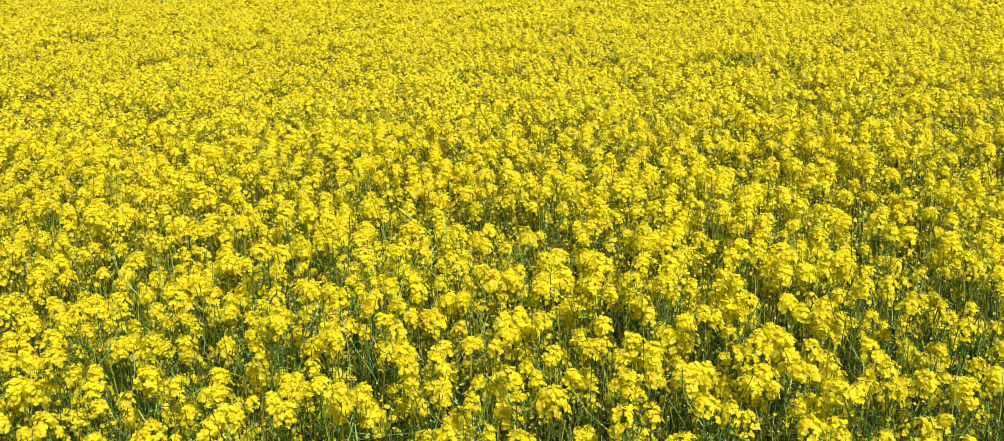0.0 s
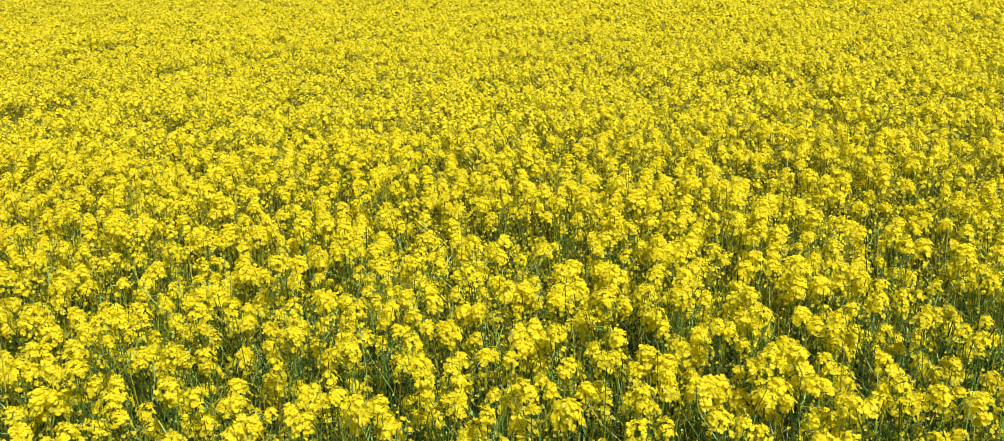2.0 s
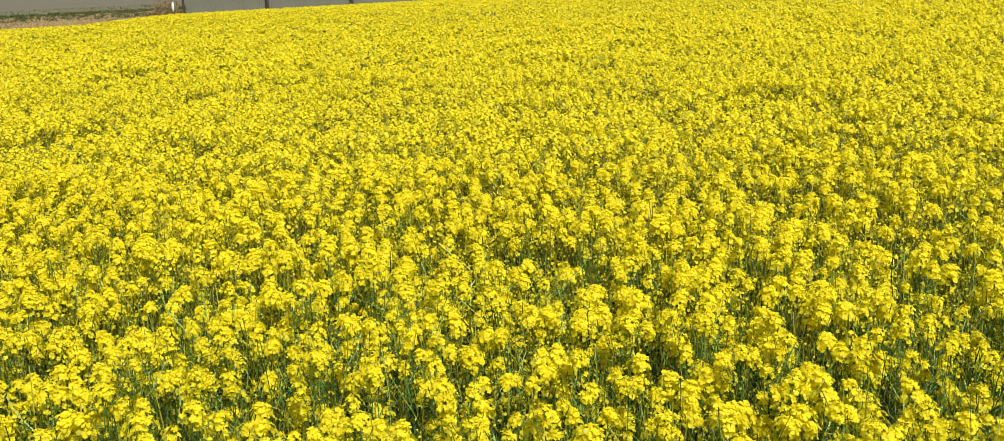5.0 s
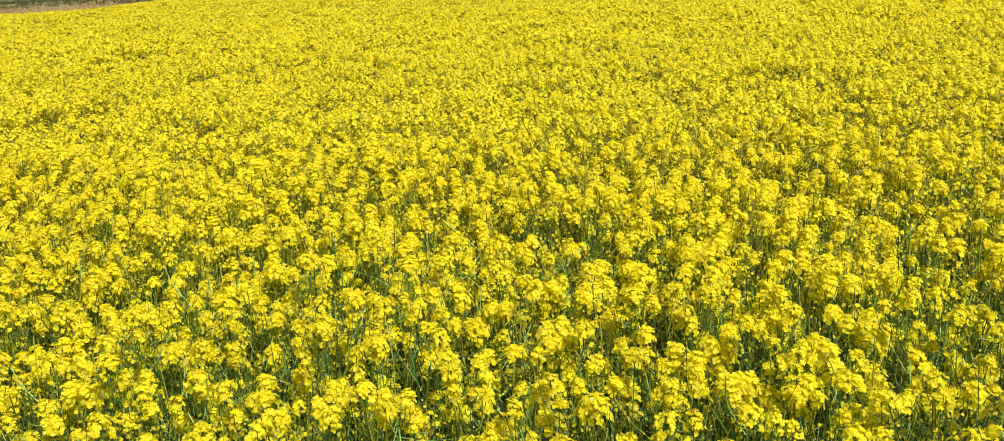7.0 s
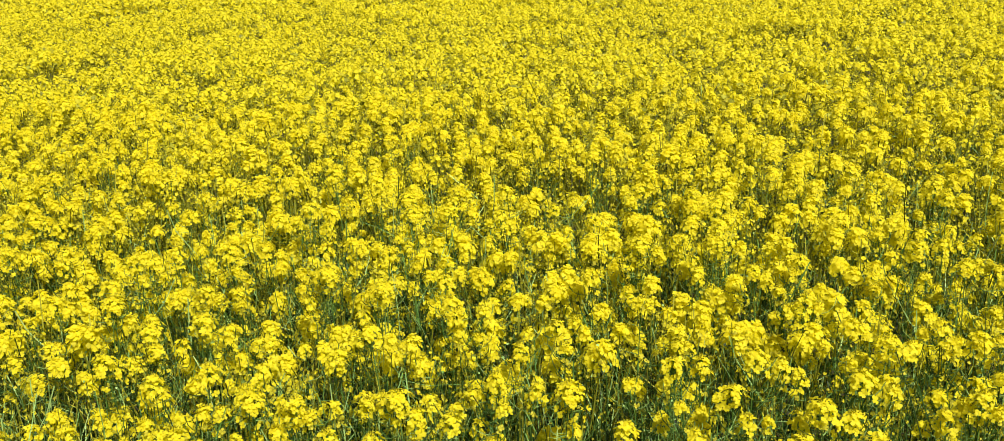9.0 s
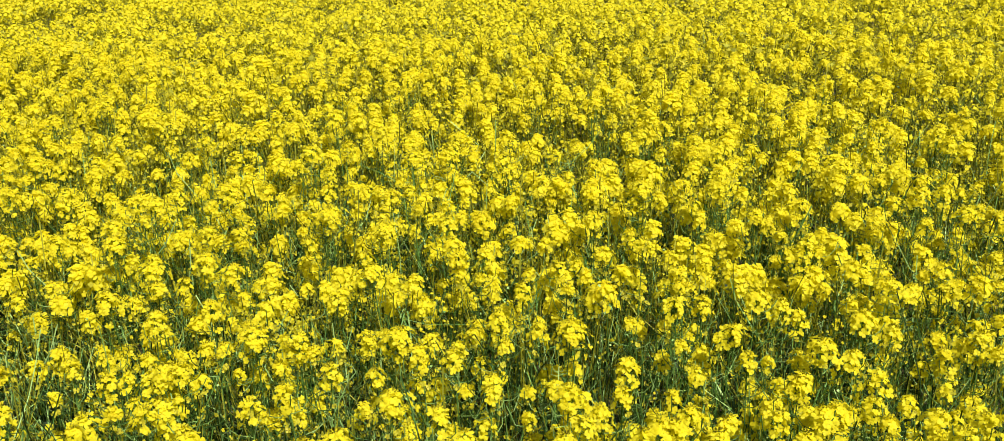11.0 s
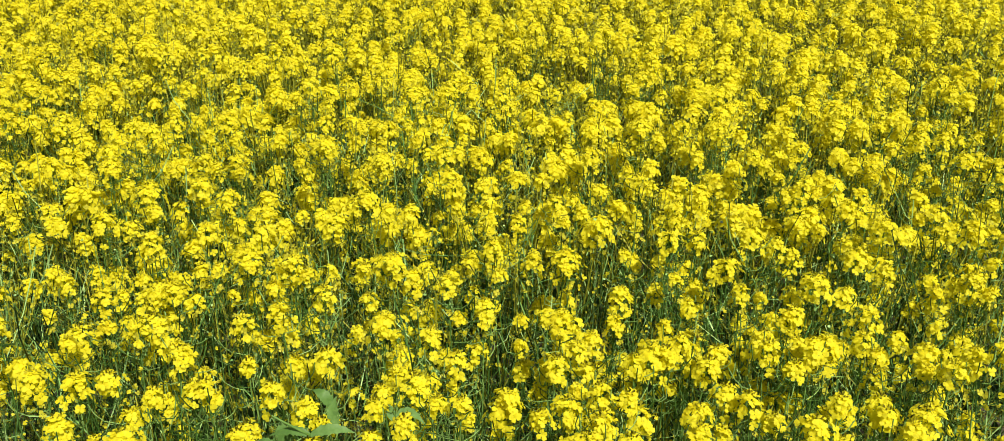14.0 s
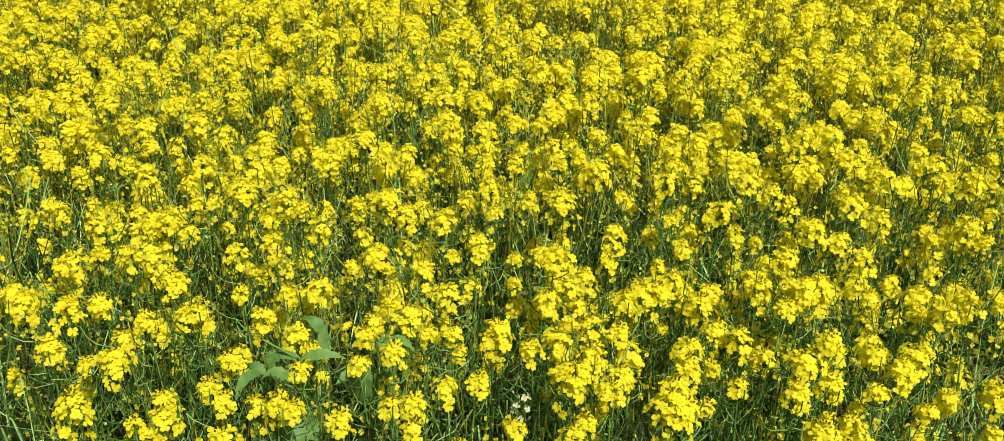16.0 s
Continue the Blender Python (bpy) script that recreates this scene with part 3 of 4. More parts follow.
def leafy_weed():
    root = thing("leafy_weed", "broad-leaved green weed among the mustard stems", "plant")
    root.matrix_basis = pose(-0.359, 1.136, 0)
    st = Mesh()
    stem = [(0.02, 0.04, -0.02), (0.01, 0.02, 0.4), (0.015, -0.027, 0.84), (0.028, -0.094, 0.93), (-0.021, -0.094, 0.96)]
    rod(st, stem, 0.004, 0.0014, sides=5)
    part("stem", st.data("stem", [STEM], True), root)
    leaves = [(((0.028, -0.094, 0.93), (0.059, -0.093, 0.94), (0.088, -0.087, 0.93)), 0.016),
              (((0.027, -0.094, 0.93), (0.002, -0.091, 0.935), (-0.032, -0.083, 0.92)), 0.013),
              (((0.048, -0.027, 0.9), (0.043, -0.022, 0.92), (0.048, -0.013, 0.94)), 0.018),
              (((0.04, -0.012, 0.92), (0.028, -0.011, 0.94), (0.01, 0.001, 0.94)), 0.017),
              (((0.017, -0.108, 0.9), (-0.001, -0.109, 0.92), (-0.022, -0.113, 0.91)), 0.016),
              (((-0.02, -0.101, 0.91), (-0.034, -0.096, 0.92), (-0.049, -0.091, 0.91)), 0.013),
              (((-0.024, -0.098, 0.91), (-0.038, -0.129, 0.92), (-0.049, -0.145, 0.89)), 0.016),
              (((0.1, -0.08, 0.86), (0.108, -0.086, 0.9), (0.114, -0.076, 0.92)), 0.036),
              (((0.102, -0.058, 0.87), (0.085, -0.05, 0.88), (0.065, -0.06, 0.87)), 0.026),
              (((-0.036, -0.011, 0.84), (-0.035, -0.011, 0.87), (-0.039, -0.004, 0.89)), 0.03),
              (((0.047, -0.177, 0.86), (0.017, -0.168, 0.88), (-0.026, -0.148, 0.87)), 0.04),
              (((0.003, -0.028, 0.8), (0.029, -0.091, 0.82), (0.047, -0.099, 0.8)), 0.036)]
    for line, width in leaves:
        part("leaf", arched_leaf(line, width, stem), root)
    root2 = thing("leafy_weed", "slender weed with narrow pale green leaves", "plant")
    root2.matrix_basis = pose(-0.236, 1.17, 0)
    st = Mesh()
    stem = [(0, 0.02, -0.02), (0.01, 0.0, 0.5), (0.016, -0.05, 0.83), (0.014, -0.088, 0.93), (0.012, -0.093, 0.945)]
    rod(st, stem, 0.0035, 0.0012, sides=5)
    part("stem", st.data("stem", [STEM], True), root2)
    leaves = [(((0.014, -0.088, 0.93), (0.032, -0.085, 0.94), (0.056, -0.1, 0.93)), 0.015),
              (((0.004, -0.02, 0.87), (-0.014, 0.0, 0.89), (-0.03, 0.012, 0.88)), 0.014)]
    for line, width in leaves:
        part("leaf", arched_leaf(line, width, stem), root2)


leafy_weed()


def white_sprig():
    root = thing("white_flower_sprig", "thin weed sprig with tiny cream-white flowers", "plant")
    root.matrix_basis = pose(-0.032, 1.048, 0)
    rr = random.Random(8)
    st = Mesh()
    rod(st, [(-0.03, 0.05, -0.02), (-0.02, 0.02, 0.5), (-0.012, 0.012, 0.8), (0.004, 0.0, 0.885)], 0.0016, 0.0009, sides=4)
    part("stem", st.data("stem", [STEM], True), root)
    for i in range(11):
        z = 0.845 + 0.0042 * i
        a = i * 2.4
        p = Vector((-0.004 + math.cos(a) * 0.011, math.sin(a) * 0.011, z))
        fl = Mesh()
        rod(fl, [(-0.004, 0.0, z - 0.008), p], 0.0005, 0.0005, 1)
        if i % 3:
            flower(fl, rr, p, (math.cos(a), math.sin(a) - 0.6, 0.8), 0.005, 2)
        else:
            bud(fl, p, (math.cos(a) * 0.5, math.sin(a) * 0.5, 1), 0.007, 0.0022)
        part("flower", fl.data("flower", [WHITE_PETAL, STEM]), root)


white_sprig()


# ---- the rest of the crop, joined ----
def stuff_mesh(name, mats, batches):
    """batches: template arrays with places (x, y, z), turns and scales (n, 3)."""
    vs, fs, ms, n = [], [], [], 0
    for (tv, tf, tm), place, turn, scale in batches:
        if not len(place):
            continue
        c, s = np.cos(turn)[:, None], np.sin(turn)[:, None]
        v = tv[None] * scale[:, None, :]
        out = np.stack([v[..., 0] * c - v[..., 1] * s, v[..., 0] * s + v[..., 1] * c, v[..., 2]], -1) + place[:, None, :]
        vs.append(out.reshape(-1, 3))
        k = len(tv)
        fs.append((tf[None] + (n + np.arange(len(place)) * k)[:, None, None]).reshape(-1, 4))
        ms.append(np.tile(tm, len(place)))
        n += k * len(place)
    v, f, m = np.concatenate(vs), np.concatenate(fs), np.concatenate(ms)
    me = bpy.data.meshes.new(name)
    me.vertices.add(len(v))
    me.vertices.foreach_set("co", v.astype(np.float32).ravel())
    me.loops.add(f.size)
    me.loops.foreach_set("vertex_index", f.astype(np.int32).ravel())
    me.polygons.add(len(f))
    me.polygons.foreach_set("loop_start", np.arange(0, f.size, 4, dtype=np.int32))
    me.polygons.foreach_set("material_index", m.astype(np.int32))
    for mat in mats:
        me.materials.append(mat)
    me.update(calc_edges=True)
    return me


def ribbon(me, pts, half, a, mat):
    """A stalk too thin to show its roundness."""
    side = Vector((math.cos(a), math.sin(a), 0)) * half
    v = [Vector(p) + sg * side for p in pts for sg in (-1, 1)]
    me.add(v, [(2 * i, 2 * i + 1, 2 * i + 3, 2 * i + 2) for i in range(len(pts) - 1)], mat)


def head_template(seed, detail, width, count, size, pod_count, stalk, spent=0):
    """A flower head at the origin with its stalk hanging below."""
    r, me = random.Random(seed), Mesh()
    lean = (r.uniform(-0.25, 0.25), r.uniform(-0.25, 0.25))
    flower_dome(me, r, (0, 0, 0), lean, width, count, detail, size)
    spent_flowers(me, r, (0, 0, 0), lean, width, spent or (1 if size > 0.0125 else 2, 5, 9)[detail], 1 if detail == 2 or spent else 0, 3)
    aside = Vector((r.gauss(0, 0.05), r.gauss(0, 0.05), 0))
    line = [head_axis((0, 0, 0), lean, stalk) + aside, (0, 0, -0.005)]
    if detail == 2 or spent:
        rod(me, [line[0], head_axis((0, 0, 0), lean, stalk * 0.6) + aside * 0.8, head_axis((0, 0, 0), lean, stalk * 0.25) + aside * 0.15, line[1]], 0.0013, 0.0009, 1)
    else:
        ribbon(me, line, 0.0015, 0.0, 4)
        if detail:
            ribbon(me, line, 0.002, 1.57, 4)
    for i in range(pod_count):
        a = i * 2.39996 + r.uniform(-0.5, 0.5)
        foot = head_axis((0, 0, 0), lean, width * 0.8 + 0.01 + i * 0.012)
        d = Vector((math.cos(a), math.sin(a), 0))
        curve = [foot, foot + d * 0.025 + Vector((0, 0, 0.008)), foot + d * 0.04 + Vector((0, 0, r.uniform(0.02, 0.05)))]
        if detail == 2:
            rod(me, curve, 0.0009, 0.0011, 1)
        else:
            ribbon(me, curve, 0.0012, a + 1.57, 1 if spent else 4)
    return me.arrays()


def spray_template(seed, detail):
    """A loose side shoot: fine branching stalks, each ending in a small bud or half-open flower."""
    r, me = random.Random(seed), Mesh()
    for k in range(3):
        a, l = r.uniform(0, 6.28), r.uniform(0.02, 0.06)
        tip = Vector((math.cos(a) * l, math.sin(a) * l, r.uniform(-0.05, 0.02)))
        ribbon(me, [(0, 0, -0.2), tip * 0.5 + Vector((0, 0, -0.08)), tip], 0.0009, a + 1.57, 4)
        for i in range(7 - 2 * detail):
            p = tip + Vector((r.gauss(0, 0.012), r.gauss(0, 0.012), r.gauss(-0.008, 0.014)))
            face = Vector((r.gauss(0, 0.7), r.gauss(0, 0.7), r.uniform(0.0, 1.0)))
            flower(me, r, p, face, r.uniform(0.0028, 0.0052), detail, 3 if i % 3 else 0)
    return me.arrays()


def shoot_template(seed):
    """A cluster of half-open and faded shoots, yellow-green."""
    r, me = random.Random(seed), Mesh()
    for i in range(5):
        a, q = r.uniform(0, 6.28), r.uniform(0.0, 0.03)
        flower(me, r, (math.cos(a) * q, math.sin(a) * q, r.uniform(-0.03, 0.02)), (r.gauss(0, 0.5), r.gauss(0, 0.5), 0.8), r.uniform(0.01, 0.018), 0, r.choice((3, 3, 4)))
    return me.arrays()


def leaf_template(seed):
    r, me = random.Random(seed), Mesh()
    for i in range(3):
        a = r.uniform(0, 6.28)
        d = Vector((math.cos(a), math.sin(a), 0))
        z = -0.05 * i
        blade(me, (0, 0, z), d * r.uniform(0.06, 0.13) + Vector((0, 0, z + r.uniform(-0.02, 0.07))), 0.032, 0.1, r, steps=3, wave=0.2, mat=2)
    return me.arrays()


grid = np.random.default_rng(7)


def scatter(spacing, inside, clump=0.35, span=(-7.0, 7.0, 0.3, 12.0)):
    """Jittered places over a stretch of the plan, kept where inside() says and the crop stands."""
    xs = np.arange(span[0], span[1], spacing)
    ys = np.arange(span[2], span[3], spacing)
    x, y = np.meshgrid(xs, ys)
    x, y = x.ravel() + grid.uniform(-0.5, 0.5, x.size) * spacing * 1.1, y.ravel() + grid.uniform(-0.5, 0.5, y.size) * spacing * 1.1
    edge = field_edge(x)
    ok = (y < edge + 0.1 * np.sin(x * 2.1) + grid.uniform(-0.12, 0.12, x.size)) & inside(x, y) & (thinned(x, y) | (clump == 1.0))
    ok &= grid.random(x.size) < clump + (1 - clump) * 2.2 * np.clip(stand(x, y) - 0.18, 0, 1) + (y > edge - 2.5) + 0.3 * fuller(x, y)
    return x[ok], y[ok]


CELLS = grid.random((64, 64))


def patches(x, y, size, shift):
    """Smooth random patches of about that size, from 0 to 1."""
    a, b = np.asarray(x) / size + shift, np.asarray(y) / size + shift * 1.7
    i, k = np.floor(a).astype(int), np.floor(b).astype(int)
    u, v = a - i, b - k
    u, v = u * u * (3 - 2 * u), v * v * (3 - 2 * v)
    c = lambda p, q: CELLS[p % 64, q % 64]
    return (c(i, k) * (1 - u) + c(i + 1, k) * u) * (1 - v) + (c(i, k + 1) * (1 - u) + c(i + 1, k + 1) * u) * v


def stand(x, y):
    """How full the stand is, in clumps of a plant's breadth and in wider patches."""
    return 0.6 * patches(x, y, 0.17, 3.3) + 0.4 * patches(x, y, 0.6, 11.9)


def fuller(x, y):
    """A part of the field, some metres in, that stands thicker than the rest."""
    return np.clip((0.1 * y - x) / 0.5, 0, 1) * np.clip((y - 1.9) / 0.6, 0, 1) * np.clip((6.5 - y) / 1.5, 0, 1)


def swell(x, y):
    """Slow rise and fall of the stand's height."""
    return 0.03 * np.sin(x * 1.7 + 0.6 * y) * np.sin(y * 1.3 - 0.5 * x) + 0.02 * np.sin(x * 4.1 + 1) * np.sin(y * 3.7)


def place_batches(templates, x, y, z, low, high):
    pick = grid.integers(0, len(templates), len(x))
    out = []
    for i, t in enumerate(templates):
        k = pick == i
        n = int(k.sum())
        sc = grid.uniform(low, high, (n, 1)) * np.ones((1, 3))
        out.append((t, np.stack([x[k], y[k], z[k]], -1), grid.uniform(0, 6.28, n), sc))
    return out


def wisp_template(seed, tall, count, steps, half, mats):
    """Thin bent stalks that cross each other under the flowers, with small pods, buds and fallen petals on them."""
    r, me = random.Random(seed), Mesh()
    for i in range(count):
        a, bend, rise = r.uniform(0, 6.28), r.gauss(0, 1.7), r.uniform(-0.1, 1.3)
        p = Vector((r.uniform(-0.06, 0.06), r.uniform(-0.06, 0.06), tall * r.uniform(0.0, 0.75)))
        line, step = [p], r.uniform(0.08, 0.32) / steps
        for k in range(steps):
            a += bend / steps
            rise = min(1.5, rise + r.uniform(-0.25, 0.4) * 3 / steps)
            p = p + Vector((math.cos(a) * math.cos(rise), math.sin(a) * math.cos(rise), math.sin(rise))) * step
            line.append(p)
        ribbon(me, line, half * r.uniform(0.7, 1.4), r.uniform(0, 3.14), mats[i % len(mats)])
        for k in range(1 if steps < 4 else 2):
            q = line[-1 - k] + Vector((r.gauss(0, 0.006), r.gauss(0, 0.006), r.gauss(0, 0.006)))
            flower(me, r, q, (r.gauss(0, 0.6), r.gauss(0, 0.6), 0.7), r.uniform(0.002, 0.0042), 0, r.choice((3, 3, 4, mats[0])))
    return me.arrays()


def near_part(x, y):
    return (y > 0.4) & (y < NEAR_Y) & (x > -0.4 - 0.56 * y) & (x < 0.42 + 0.5 * y)


def seen_part(x, y):
    return (y > 0.4) & (x > -0.4 - 0.58 * y) & (x < 0.42 + 0.5 * y) & (x < 10.5 - 0.85 * (y - 15))


def thinned(x, y):
    keep = np.ones(len(x), bool)
    for a, b, r in GAPS:
        keep &= (x - a) ** 2 + (y - b) ** 2 > (0.8 * r) ** 2
    return keep


def full(width):
    return int(5 + (width / 0.01) ** 2 * 0.95)


WIDTHS = [0.036, 0.042, 0.046, 0.05, 0.056, 0.062]
SLIM = [0.022, 0.026, 0.032, 0.038, 0.044, 0.052]
FINE = [head_template(500 + i, 2, SLIM[i % 6], full(SLIM[i % 6]), 0.0077, 7, 0.4) for i in range(12)]
MID = [head_template(100 + i, 1, WIDTHS[i % 6], int(full(WIDTHS[i % 6]) * 0.85), 0.0106, 3, 0.5) for i in range(18)]
FAR = [head_template(200 + i, 0, WIDTHS[i % 6] * 0.88, int(full(WIDTHS[i % 6] * 0.8) * 0.5), 0.0122, 0, 0.3) for i in range(18)]
LOW_FINE = [head_template(600 + i, 1, 0.036 + 0.004 * (i % 3), 9, 0.0072, 4, 0.35, 8) for i in range(10)]
LOW_FAR = [head_template(640 + i, 0, 0.04 + 0.005 * (i % 3), 8, 0.0085, 1, 0.3) for i in range(10)]
SPRAYS = [spray_template(680 + i, 0) for i in range(12)]
NEAR_SPRAYS = [spray_template(700 + i, 1) for i in range(12)]
SIDE = [head_template(230 + i, 0, 0.07, 3, 0.03, 0, 0.5) for i in range(6)]
LEAVES = [leaf_template(300 + i) for i in range(6)]
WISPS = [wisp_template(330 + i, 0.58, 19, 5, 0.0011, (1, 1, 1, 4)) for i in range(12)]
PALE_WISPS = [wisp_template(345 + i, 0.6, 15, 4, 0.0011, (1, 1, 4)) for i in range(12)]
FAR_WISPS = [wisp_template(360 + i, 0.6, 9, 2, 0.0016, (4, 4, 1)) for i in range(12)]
DISTANT = [head_template(720 + i, 0, WIDTHS[i % 6] * 0.85, 5, 0.0175 * WIDTHS[i % 6] / 0.046, 0, 0.3) for i in range(18)]
REMOTE = [head_template(740 + i, 0, WIDTHS[i % 6] * 0.85, 3, 0.021 * WIDTHS[i % 6] / 0.046, 0, 0.25) for i in range(12)]
FINE_Y, MID_Y, FAR_Y, DIM_Y = 1.9, 5.0, 10.0, 17.0
WIDE = (-11.0, 10.5, 9.0, 17.5)
DEEP = (-17.5, 10.5, 16.5, 46.0)


def canopy(x, y, depth):
    edge = np.clip((y - field_edge(x) + 5) / 4, 0, 1)
    front = 0.045 * np.clip((3.7 - y) / 0.6, 0, 1)
    return 0.92 - front + (1 - edge) * (swell(x, y) + 0.2 * (stand(x, y) - 0.5)) - np.abs(grid.normal(0, 1, x.size)) * depth * (1 - 0.5 * edge)


def upper(templates, spacing, inside, depth, clump=0.35, span=(-7.0, 7.0, 0.3, 12.0)):
    """Full heads at the top of the stand."""
    x, y = scatter(spacing, inside, clump, span)
    return place_batches(templates, x, y, canopy(x, y, depth), 0.85, 1.2)


def lower(templates, spacing, inside, deep=0.17, span=(-7.0, 7.0, 0.3, 12.0)):
    """Ragged later heads in the shade of the first."""
    x, y = scatter(spacing, inside, 0.6, span)
    return place_batches(templates, x, y, canopy(x, y, 0.02) - grid.uniform(0.035, deep, x.size), 0.85, 1.2)


batches = []
batches += upper(FINE, 0.24, lambda x, y: near_part(x, y) & (y < 1.35), 0.06)
batches += upper(FINE, 0.1, lambda x, y: near_part(x, y) & (y >= 1.35) & (y < FINE_Y), 0.055)
batches += upper(MID, 0.087, lambda x, y: near_part(x, y) & (y >= FINE_Y), 0.05)
batches += upper(MID, 0.082, lambda x, y: ~near_part(x, y) & (y < MID_Y) & seen_part(x, y), 0.05)
batches += upper(FAR, 0.072, lambda x, y: (y >= MID_Y) & (y < FAR_Y) & seen_part(x, y), 0.045, 0.45)
batches += upper(DISTANT, 0.073, lambda x, y: (y >= FAR_Y) & (y < DIM_Y) & seen_part(x, y), 0.05, 0.5, WIDE)
batches += upper(REMOTE, 0.082, lambda x, y: (y >= DIM_Y) & seen_part(x, y), 0.05, 0.6, DEEP)
batches += lower(LOW_FINE, 0.17, lambda x, y: near_part(x, y) & (y < 1.35))
batches += lower(LOW_FINE, 0.15, lambda x, y: near_part(x, y) & (y >= 1.35) & (y < 1.9))
batches += lower(LOW_FINE, 0.115, lambda x, y: near_part(x, y) & (y >= 1.9) & (y < 3.0))
batches += lower(LOW_FAR, 0.085, lambda x, y: (y >= 3.0) & (y < MID_Y) & seen_part(x, y))
batches += lower(LOW_FAR, 0.072, lambda x, y: (y >= MID_Y) & (y < FAR_Y) & seen_part(x, y), 0.13)
batches += lower(REMOTE, 0.12, lambda x, y: (y >= FAR_Y) & (y < DIM_Y) & seen_part(x, y), 0.13, WIDE)
SHOOTS = [shoot_template(760 + i) for i in range(10)]
x, y = scatter(0.085, lambda x, y: (y > 4.2) & (y < FAR_Y) & seen_part(x, y), 0.9)
batches += place_batches(SHOOTS, x, y, canopy(x, y, 0.02) - grid.uniform(0.05, 0.14, x.size), 0.8, 1.3)
x, y = scatter(0.1, lambda x, y: (y >= FAR_Y) & (y < DIM_Y) & seen_part(x, y), 0.9, WIDE)
batches += place_batches(SHOOTS, x, y, canopy(x, y, 0.02) - grid.uniform(0.04, 0.12, x.size), 1.1, 1.7)
batches += upper(SIDE, 0.12, lambda x, y: ~near_part(x, y) & ~seen_part(x, y), 0.04, 0.5, (-9.0, 8.0, 0.3, 12.0))
batches += upper(SIDE, 0.19, lambda x, y: ~near_part(x, y) & ~seen_part(x, y) & ((y > 12) | (x < -9) | (x > 8)), 0.04, 0.35, (-17.5, 12.0, 0.3, 34.0))
x, y = scatter(0.08, lambda x, y: (y < 2.6) & (grid.random(x.size) < (y - 0.4) / 1.1) & seen_part(x, y), 0.7)
batches += place_batches(NEAR_SPRAYS, x, y, canopy(x, y, 0.03) - grid.uniform(0.0, 0.16, x.size), 0.8, 1.25)
x, y = scatter(0.084, lambda x, y: (y >= 2.6) & (y < 6.0) & seen_part(x, y), 0.8)
batches += place_batches(SPRAYS, x, y, canopy(x, y, 0.03) - grid.uniform(0.0, 0.12, x.size), 0.9, 1.4)
x, y = scatter(0.1, lambda x, y: (y > 3.2) & (y < 5.5) & seen_part(x, y), 1.0)
batches += place_batches(FAR_WISPS, x, y, grid.uniform(0.14, 0.3, x.size), 0.9, 1.1)
# Low leaves in the darkened green fill the gaps with shade.
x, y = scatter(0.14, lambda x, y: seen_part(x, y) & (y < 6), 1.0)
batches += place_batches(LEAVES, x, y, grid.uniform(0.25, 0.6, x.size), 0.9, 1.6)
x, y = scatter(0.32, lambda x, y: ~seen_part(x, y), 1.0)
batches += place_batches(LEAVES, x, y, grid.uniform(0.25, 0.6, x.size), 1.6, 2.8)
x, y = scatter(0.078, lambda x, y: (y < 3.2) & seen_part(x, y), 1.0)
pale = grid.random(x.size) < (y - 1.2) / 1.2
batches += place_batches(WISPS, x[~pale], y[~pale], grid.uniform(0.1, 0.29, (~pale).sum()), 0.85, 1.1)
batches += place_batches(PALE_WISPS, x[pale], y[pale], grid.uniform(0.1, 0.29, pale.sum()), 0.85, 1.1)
crop = tagged(new("mustard_crop", stuff_mesh("mustard_crop", [PETAL, POD_SUN_SHADE, SHADED_LEAF, FADED, SHOOT], batches)), "dense stand of yellow flowering mustard reaching to the field edge", "crop", kind="stuff")


# ---- beyond the field ----
def tuft_template(seed, count, tall, width, lean):
    r, me = random.Random(seed), Mesh()
    for i in range(count):
        a, l = r.uniform(0, 6.28), r.uniform(0.2, 1.0) * lean
        d = Vector((math.cos(a), math.sin(a), 0))
        h = tall * r.uniform(0.55, 1.0)
        s = Vector((-d.y, d.x, 0)) * width
        foot = d * r.uniform(0, 0.05)
        mid, tip = foot + d * l * 0.35 + Vector((0, 0, h * 0.6)), foot + d * l + Vector((0, 0, h))
        me.add([foot - s, foot + s, mid + s * 0.8, mid - s * 0.8], [(0, 1, 2, 3)])
        me.add([mid - s * 0.8, mid + s * 0.8, tip + s * 0.15, tip - s * 0.15], [(0, 1, 2, 3)])
    return me.arrays()


def tufts(name, label, mat, templates, u0, u1, v0, v1, count, low, high):
    u, v = grid.uniform(u0, u1, count), grid.uniform(v0, v1, count)
    b = place_batches(templates, u, v, np.zeros(count), low, high)
    tagged(new(name, stuff_mesh(name, [mat], b)), label, "grass", kind="stuff")


DRY = [tuft_template(400 + i, 20, 1.0, 0.006, 0.4) for i in range(6)]
TURF = [tuft_template(420 + i, 18, 0.1, 0.006, 0.12) for i in range(6)]
tufts("dry_grass", "tall straw-coloured dry grass along the field edge", STRAW, DRY, -12.7, -10.7, 23.9, 24.8, 300, 0.93, 1.1)
tufts("dry_grass", "low bleached grass on the bare strip beyond the crop", STRAW, TURF, -32, 0, 44, 60, 1500, 0.8, 1.8)
tufts("turf", "dark green rough grass in a strip beyond the crop", GRASS, TURF, -45, 10, 53, 67, 5200, 0.8, 1.7)
tufts("turf", "sparse olive grass beyond the dark strip", GRASS, TURF, -50, 10, 66, 81, 1200, 0.5, 1.0)


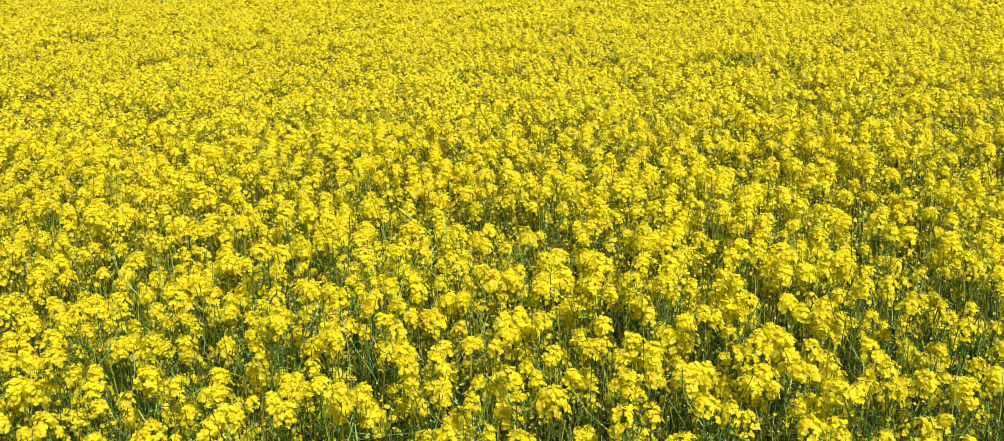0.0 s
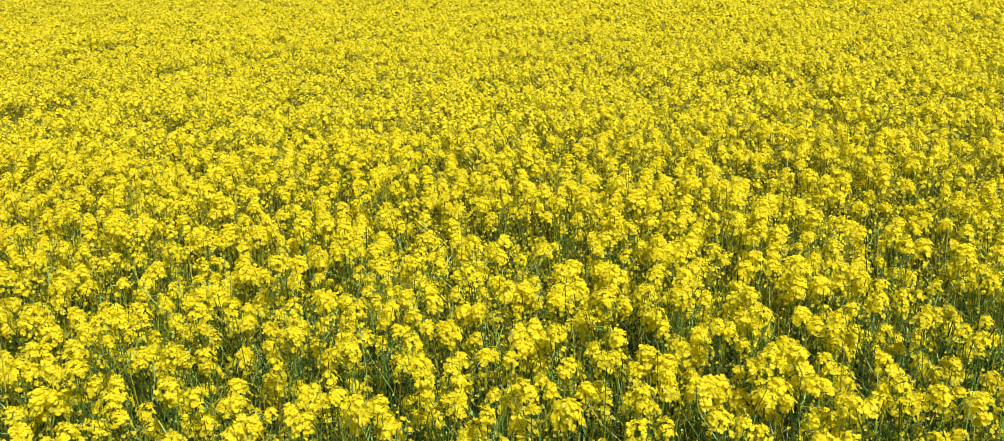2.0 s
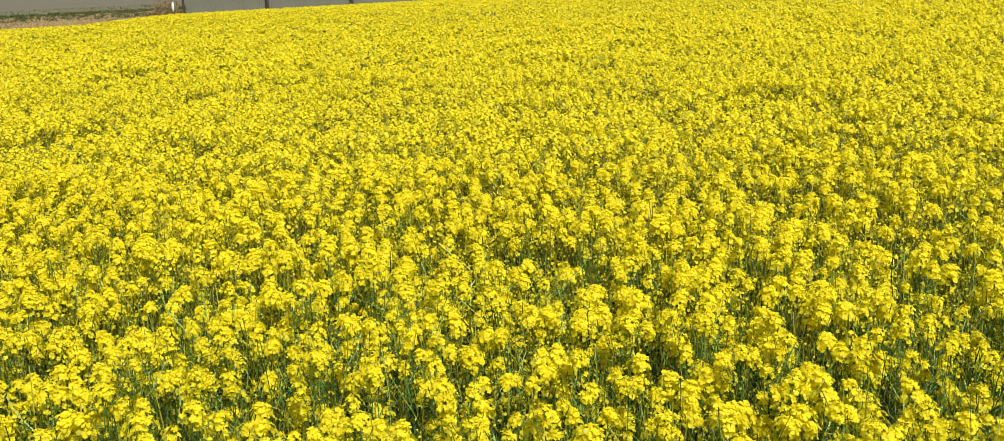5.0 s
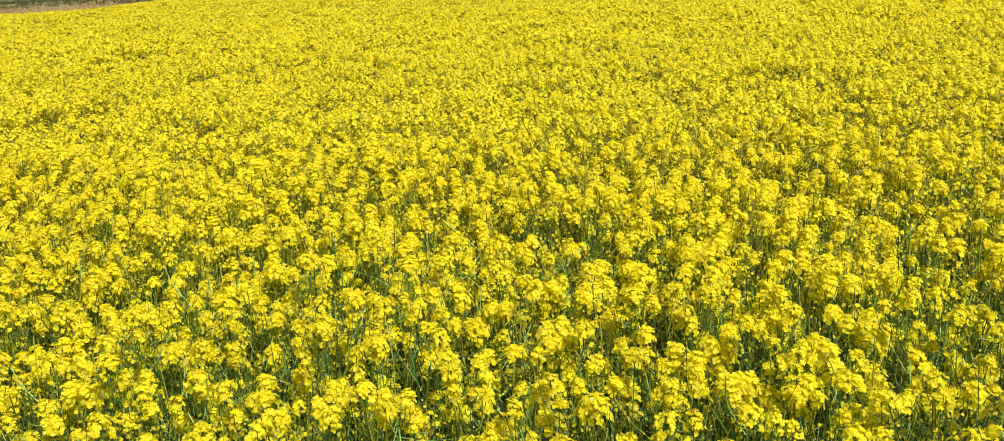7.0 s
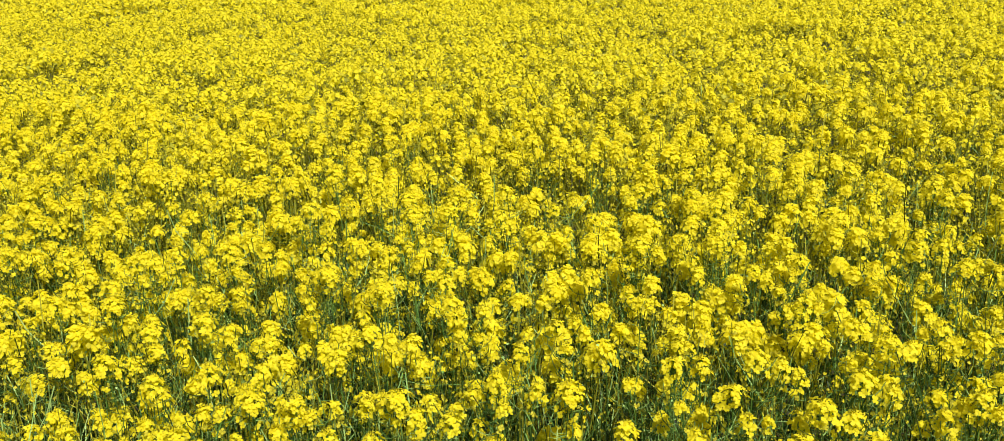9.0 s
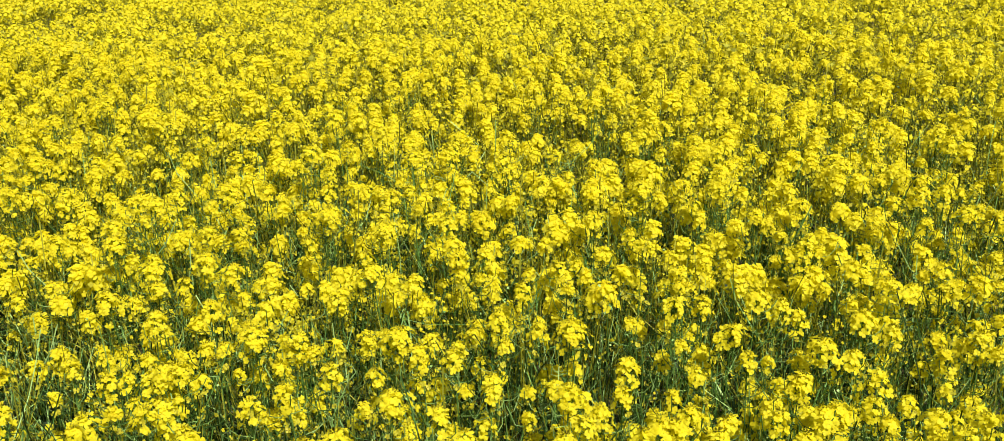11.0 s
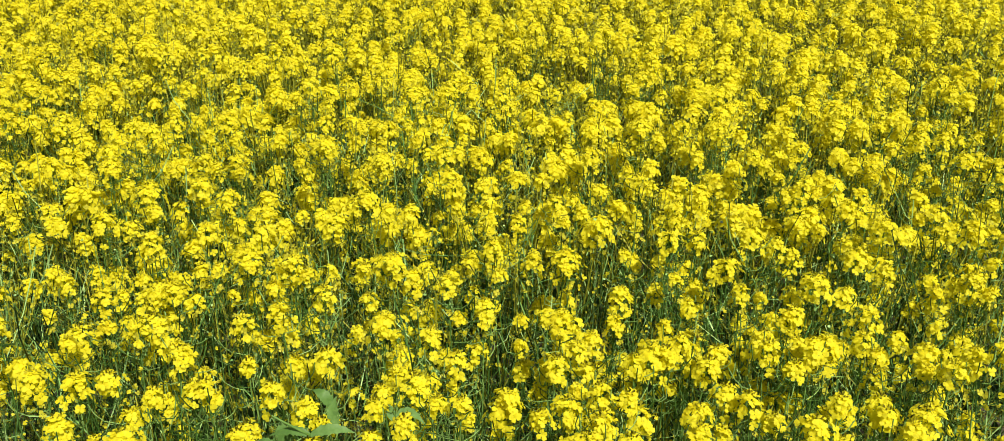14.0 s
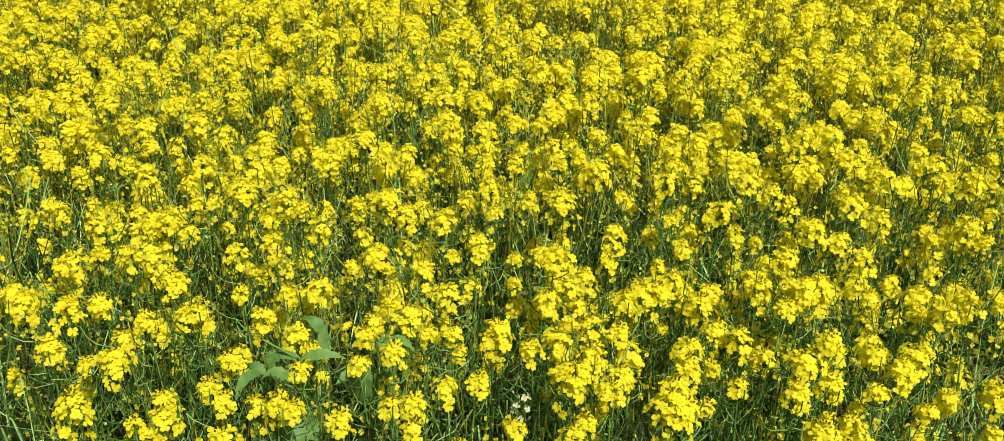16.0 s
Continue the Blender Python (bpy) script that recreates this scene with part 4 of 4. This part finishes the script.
def box(me, lo, hi, mat=0):
    (a, b, c), (d, e, f) = lo, hi
    me.add([(a, b, c), (d, b, c), (d, e, c), (a, e, c), (a, b, f), (d, b, f), (d, e, f), (a, e, f)], [(0, 3, 2, 1), (4, 5, 6, 7), (0, 1, 5, 4), (1, 2, 6, 5), (2, 3, 7, 6), (3, 0, 4, 7)], mat)


def turned(u, v, z=0.0):
    return Matrix.Translation((u, v, z))


FENCE_U, FENCE_V = -11.15, 32.0


def sheet_fence():
    """Corrugated sheets on timber posts, in a line parallel to the field edge."""
    root = thing("sheet_fence", "grey-blue corrugated sheet fence on dark timber posts", "fence")
    root.matrix_basis = turned(FENCE_U, FENCE_V)
    sheet = Mesh()
    n, wide, tall, thick = 54, 0.9, 1.75, 0.004
    for i in range(n + 1):
        xx, yy = wide * i / n, 0.002 * math.sin(i * math.pi / 2)
        sheet.v += [(xx, yy, -0.05), (xx, yy, tall), (xx, yy + thick, tall), (xx, yy + thick, -0.05)]
    for i in range(n):
        for a in range(4):
            b = (a + 1) % 4
            sheet.f.append((i * 4 + a, i * 4 + 4 + a, i * 4 + 4 + b, i * 4 + b))
    sheet.m = [0] * len(sheet.f)
    data, post, rail = sheet.data("sheet", [SHEET]), Mesh(), Mesh()
    box(post, (-0.025, -0.12, -0.3), (0.025, -0.025, 1.95))
    box(rail, (0, -0.105, 0), (0.9, -0.025, 0.05))
    pd, rd = post.data("post", [TIMBER]), rail.data("rail", [TIMBER])
    for k in range(24):
        part("sheet", data, root).location = (0.05 + k * 0.905, 0.024, 0)
        if k % 3 == 0:
            part("post", pd, root).location = (k * 0.905, 0, 0)
        part("rail", rd, root).location = (0.05 + k * 0.905, 0.03 + 0.1, 1.4)


sheet_fence()


def brush_heap():
    root = thing("brushwood_heap", "heap of dry brown brushwood beside the sheet fence", "brushwood")
    root.matrix_basis = turned(FENCE_U - 0.62, FENCE_V + 0.15)
    r, me = random.Random(8), Mesh()
    for i in range(900):
        a, q = r.uniform(0, 6.28), r.random()
        p = Vector((r.uniform(-0.45, 0.45), r.gauss(0, 0.3), 0))
        h = max(0.05, 1.25 * math.exp(-(p.x / 0.7) ** 4 - (p.y / 0.6) ** 2)) * q
        d = Vector((math.cos(a), math.sin(a), r.uniform(-0.1, 0.9))) * r.uniform(0.1, 0.2)
        rod(me, [p + Vector((0, 0, h)), p + d * 0.5 + Vector((0, 0, h + 0.04)), p + d + Vector((0, 0, h))], 0.008, 0.003)
    part("twigs", me.data("twigs", [BRUSH]), root)
    sk = thing("white_sack", "crumpled white sack leaning at the fence post", "sack")
    sk.matrix_basis = turned(FENCE_U - 0.3, FENCE_V - 0.2, 0.86)
    me = bmesh.new()
    bmesh.ops.create_icosphere(me, subdivisions=3, radius=1)
    for vv in me.verts:
        k = 1 + 0.16 * noise.noise(vv.co * 2.3)
        vv.co = Vector((vv.co.x * 0.042 * k, vv.co.y * 0.05 * k, (vv.co.z * 0.5 + 0.5) ** 0.8 * 0.3 * k))
    data = bpy.data.meshes.new("sack")
    me.to_mesh(data)
    data.materials.append(SACK)
    part("bag", data, sk)


brush_heap()
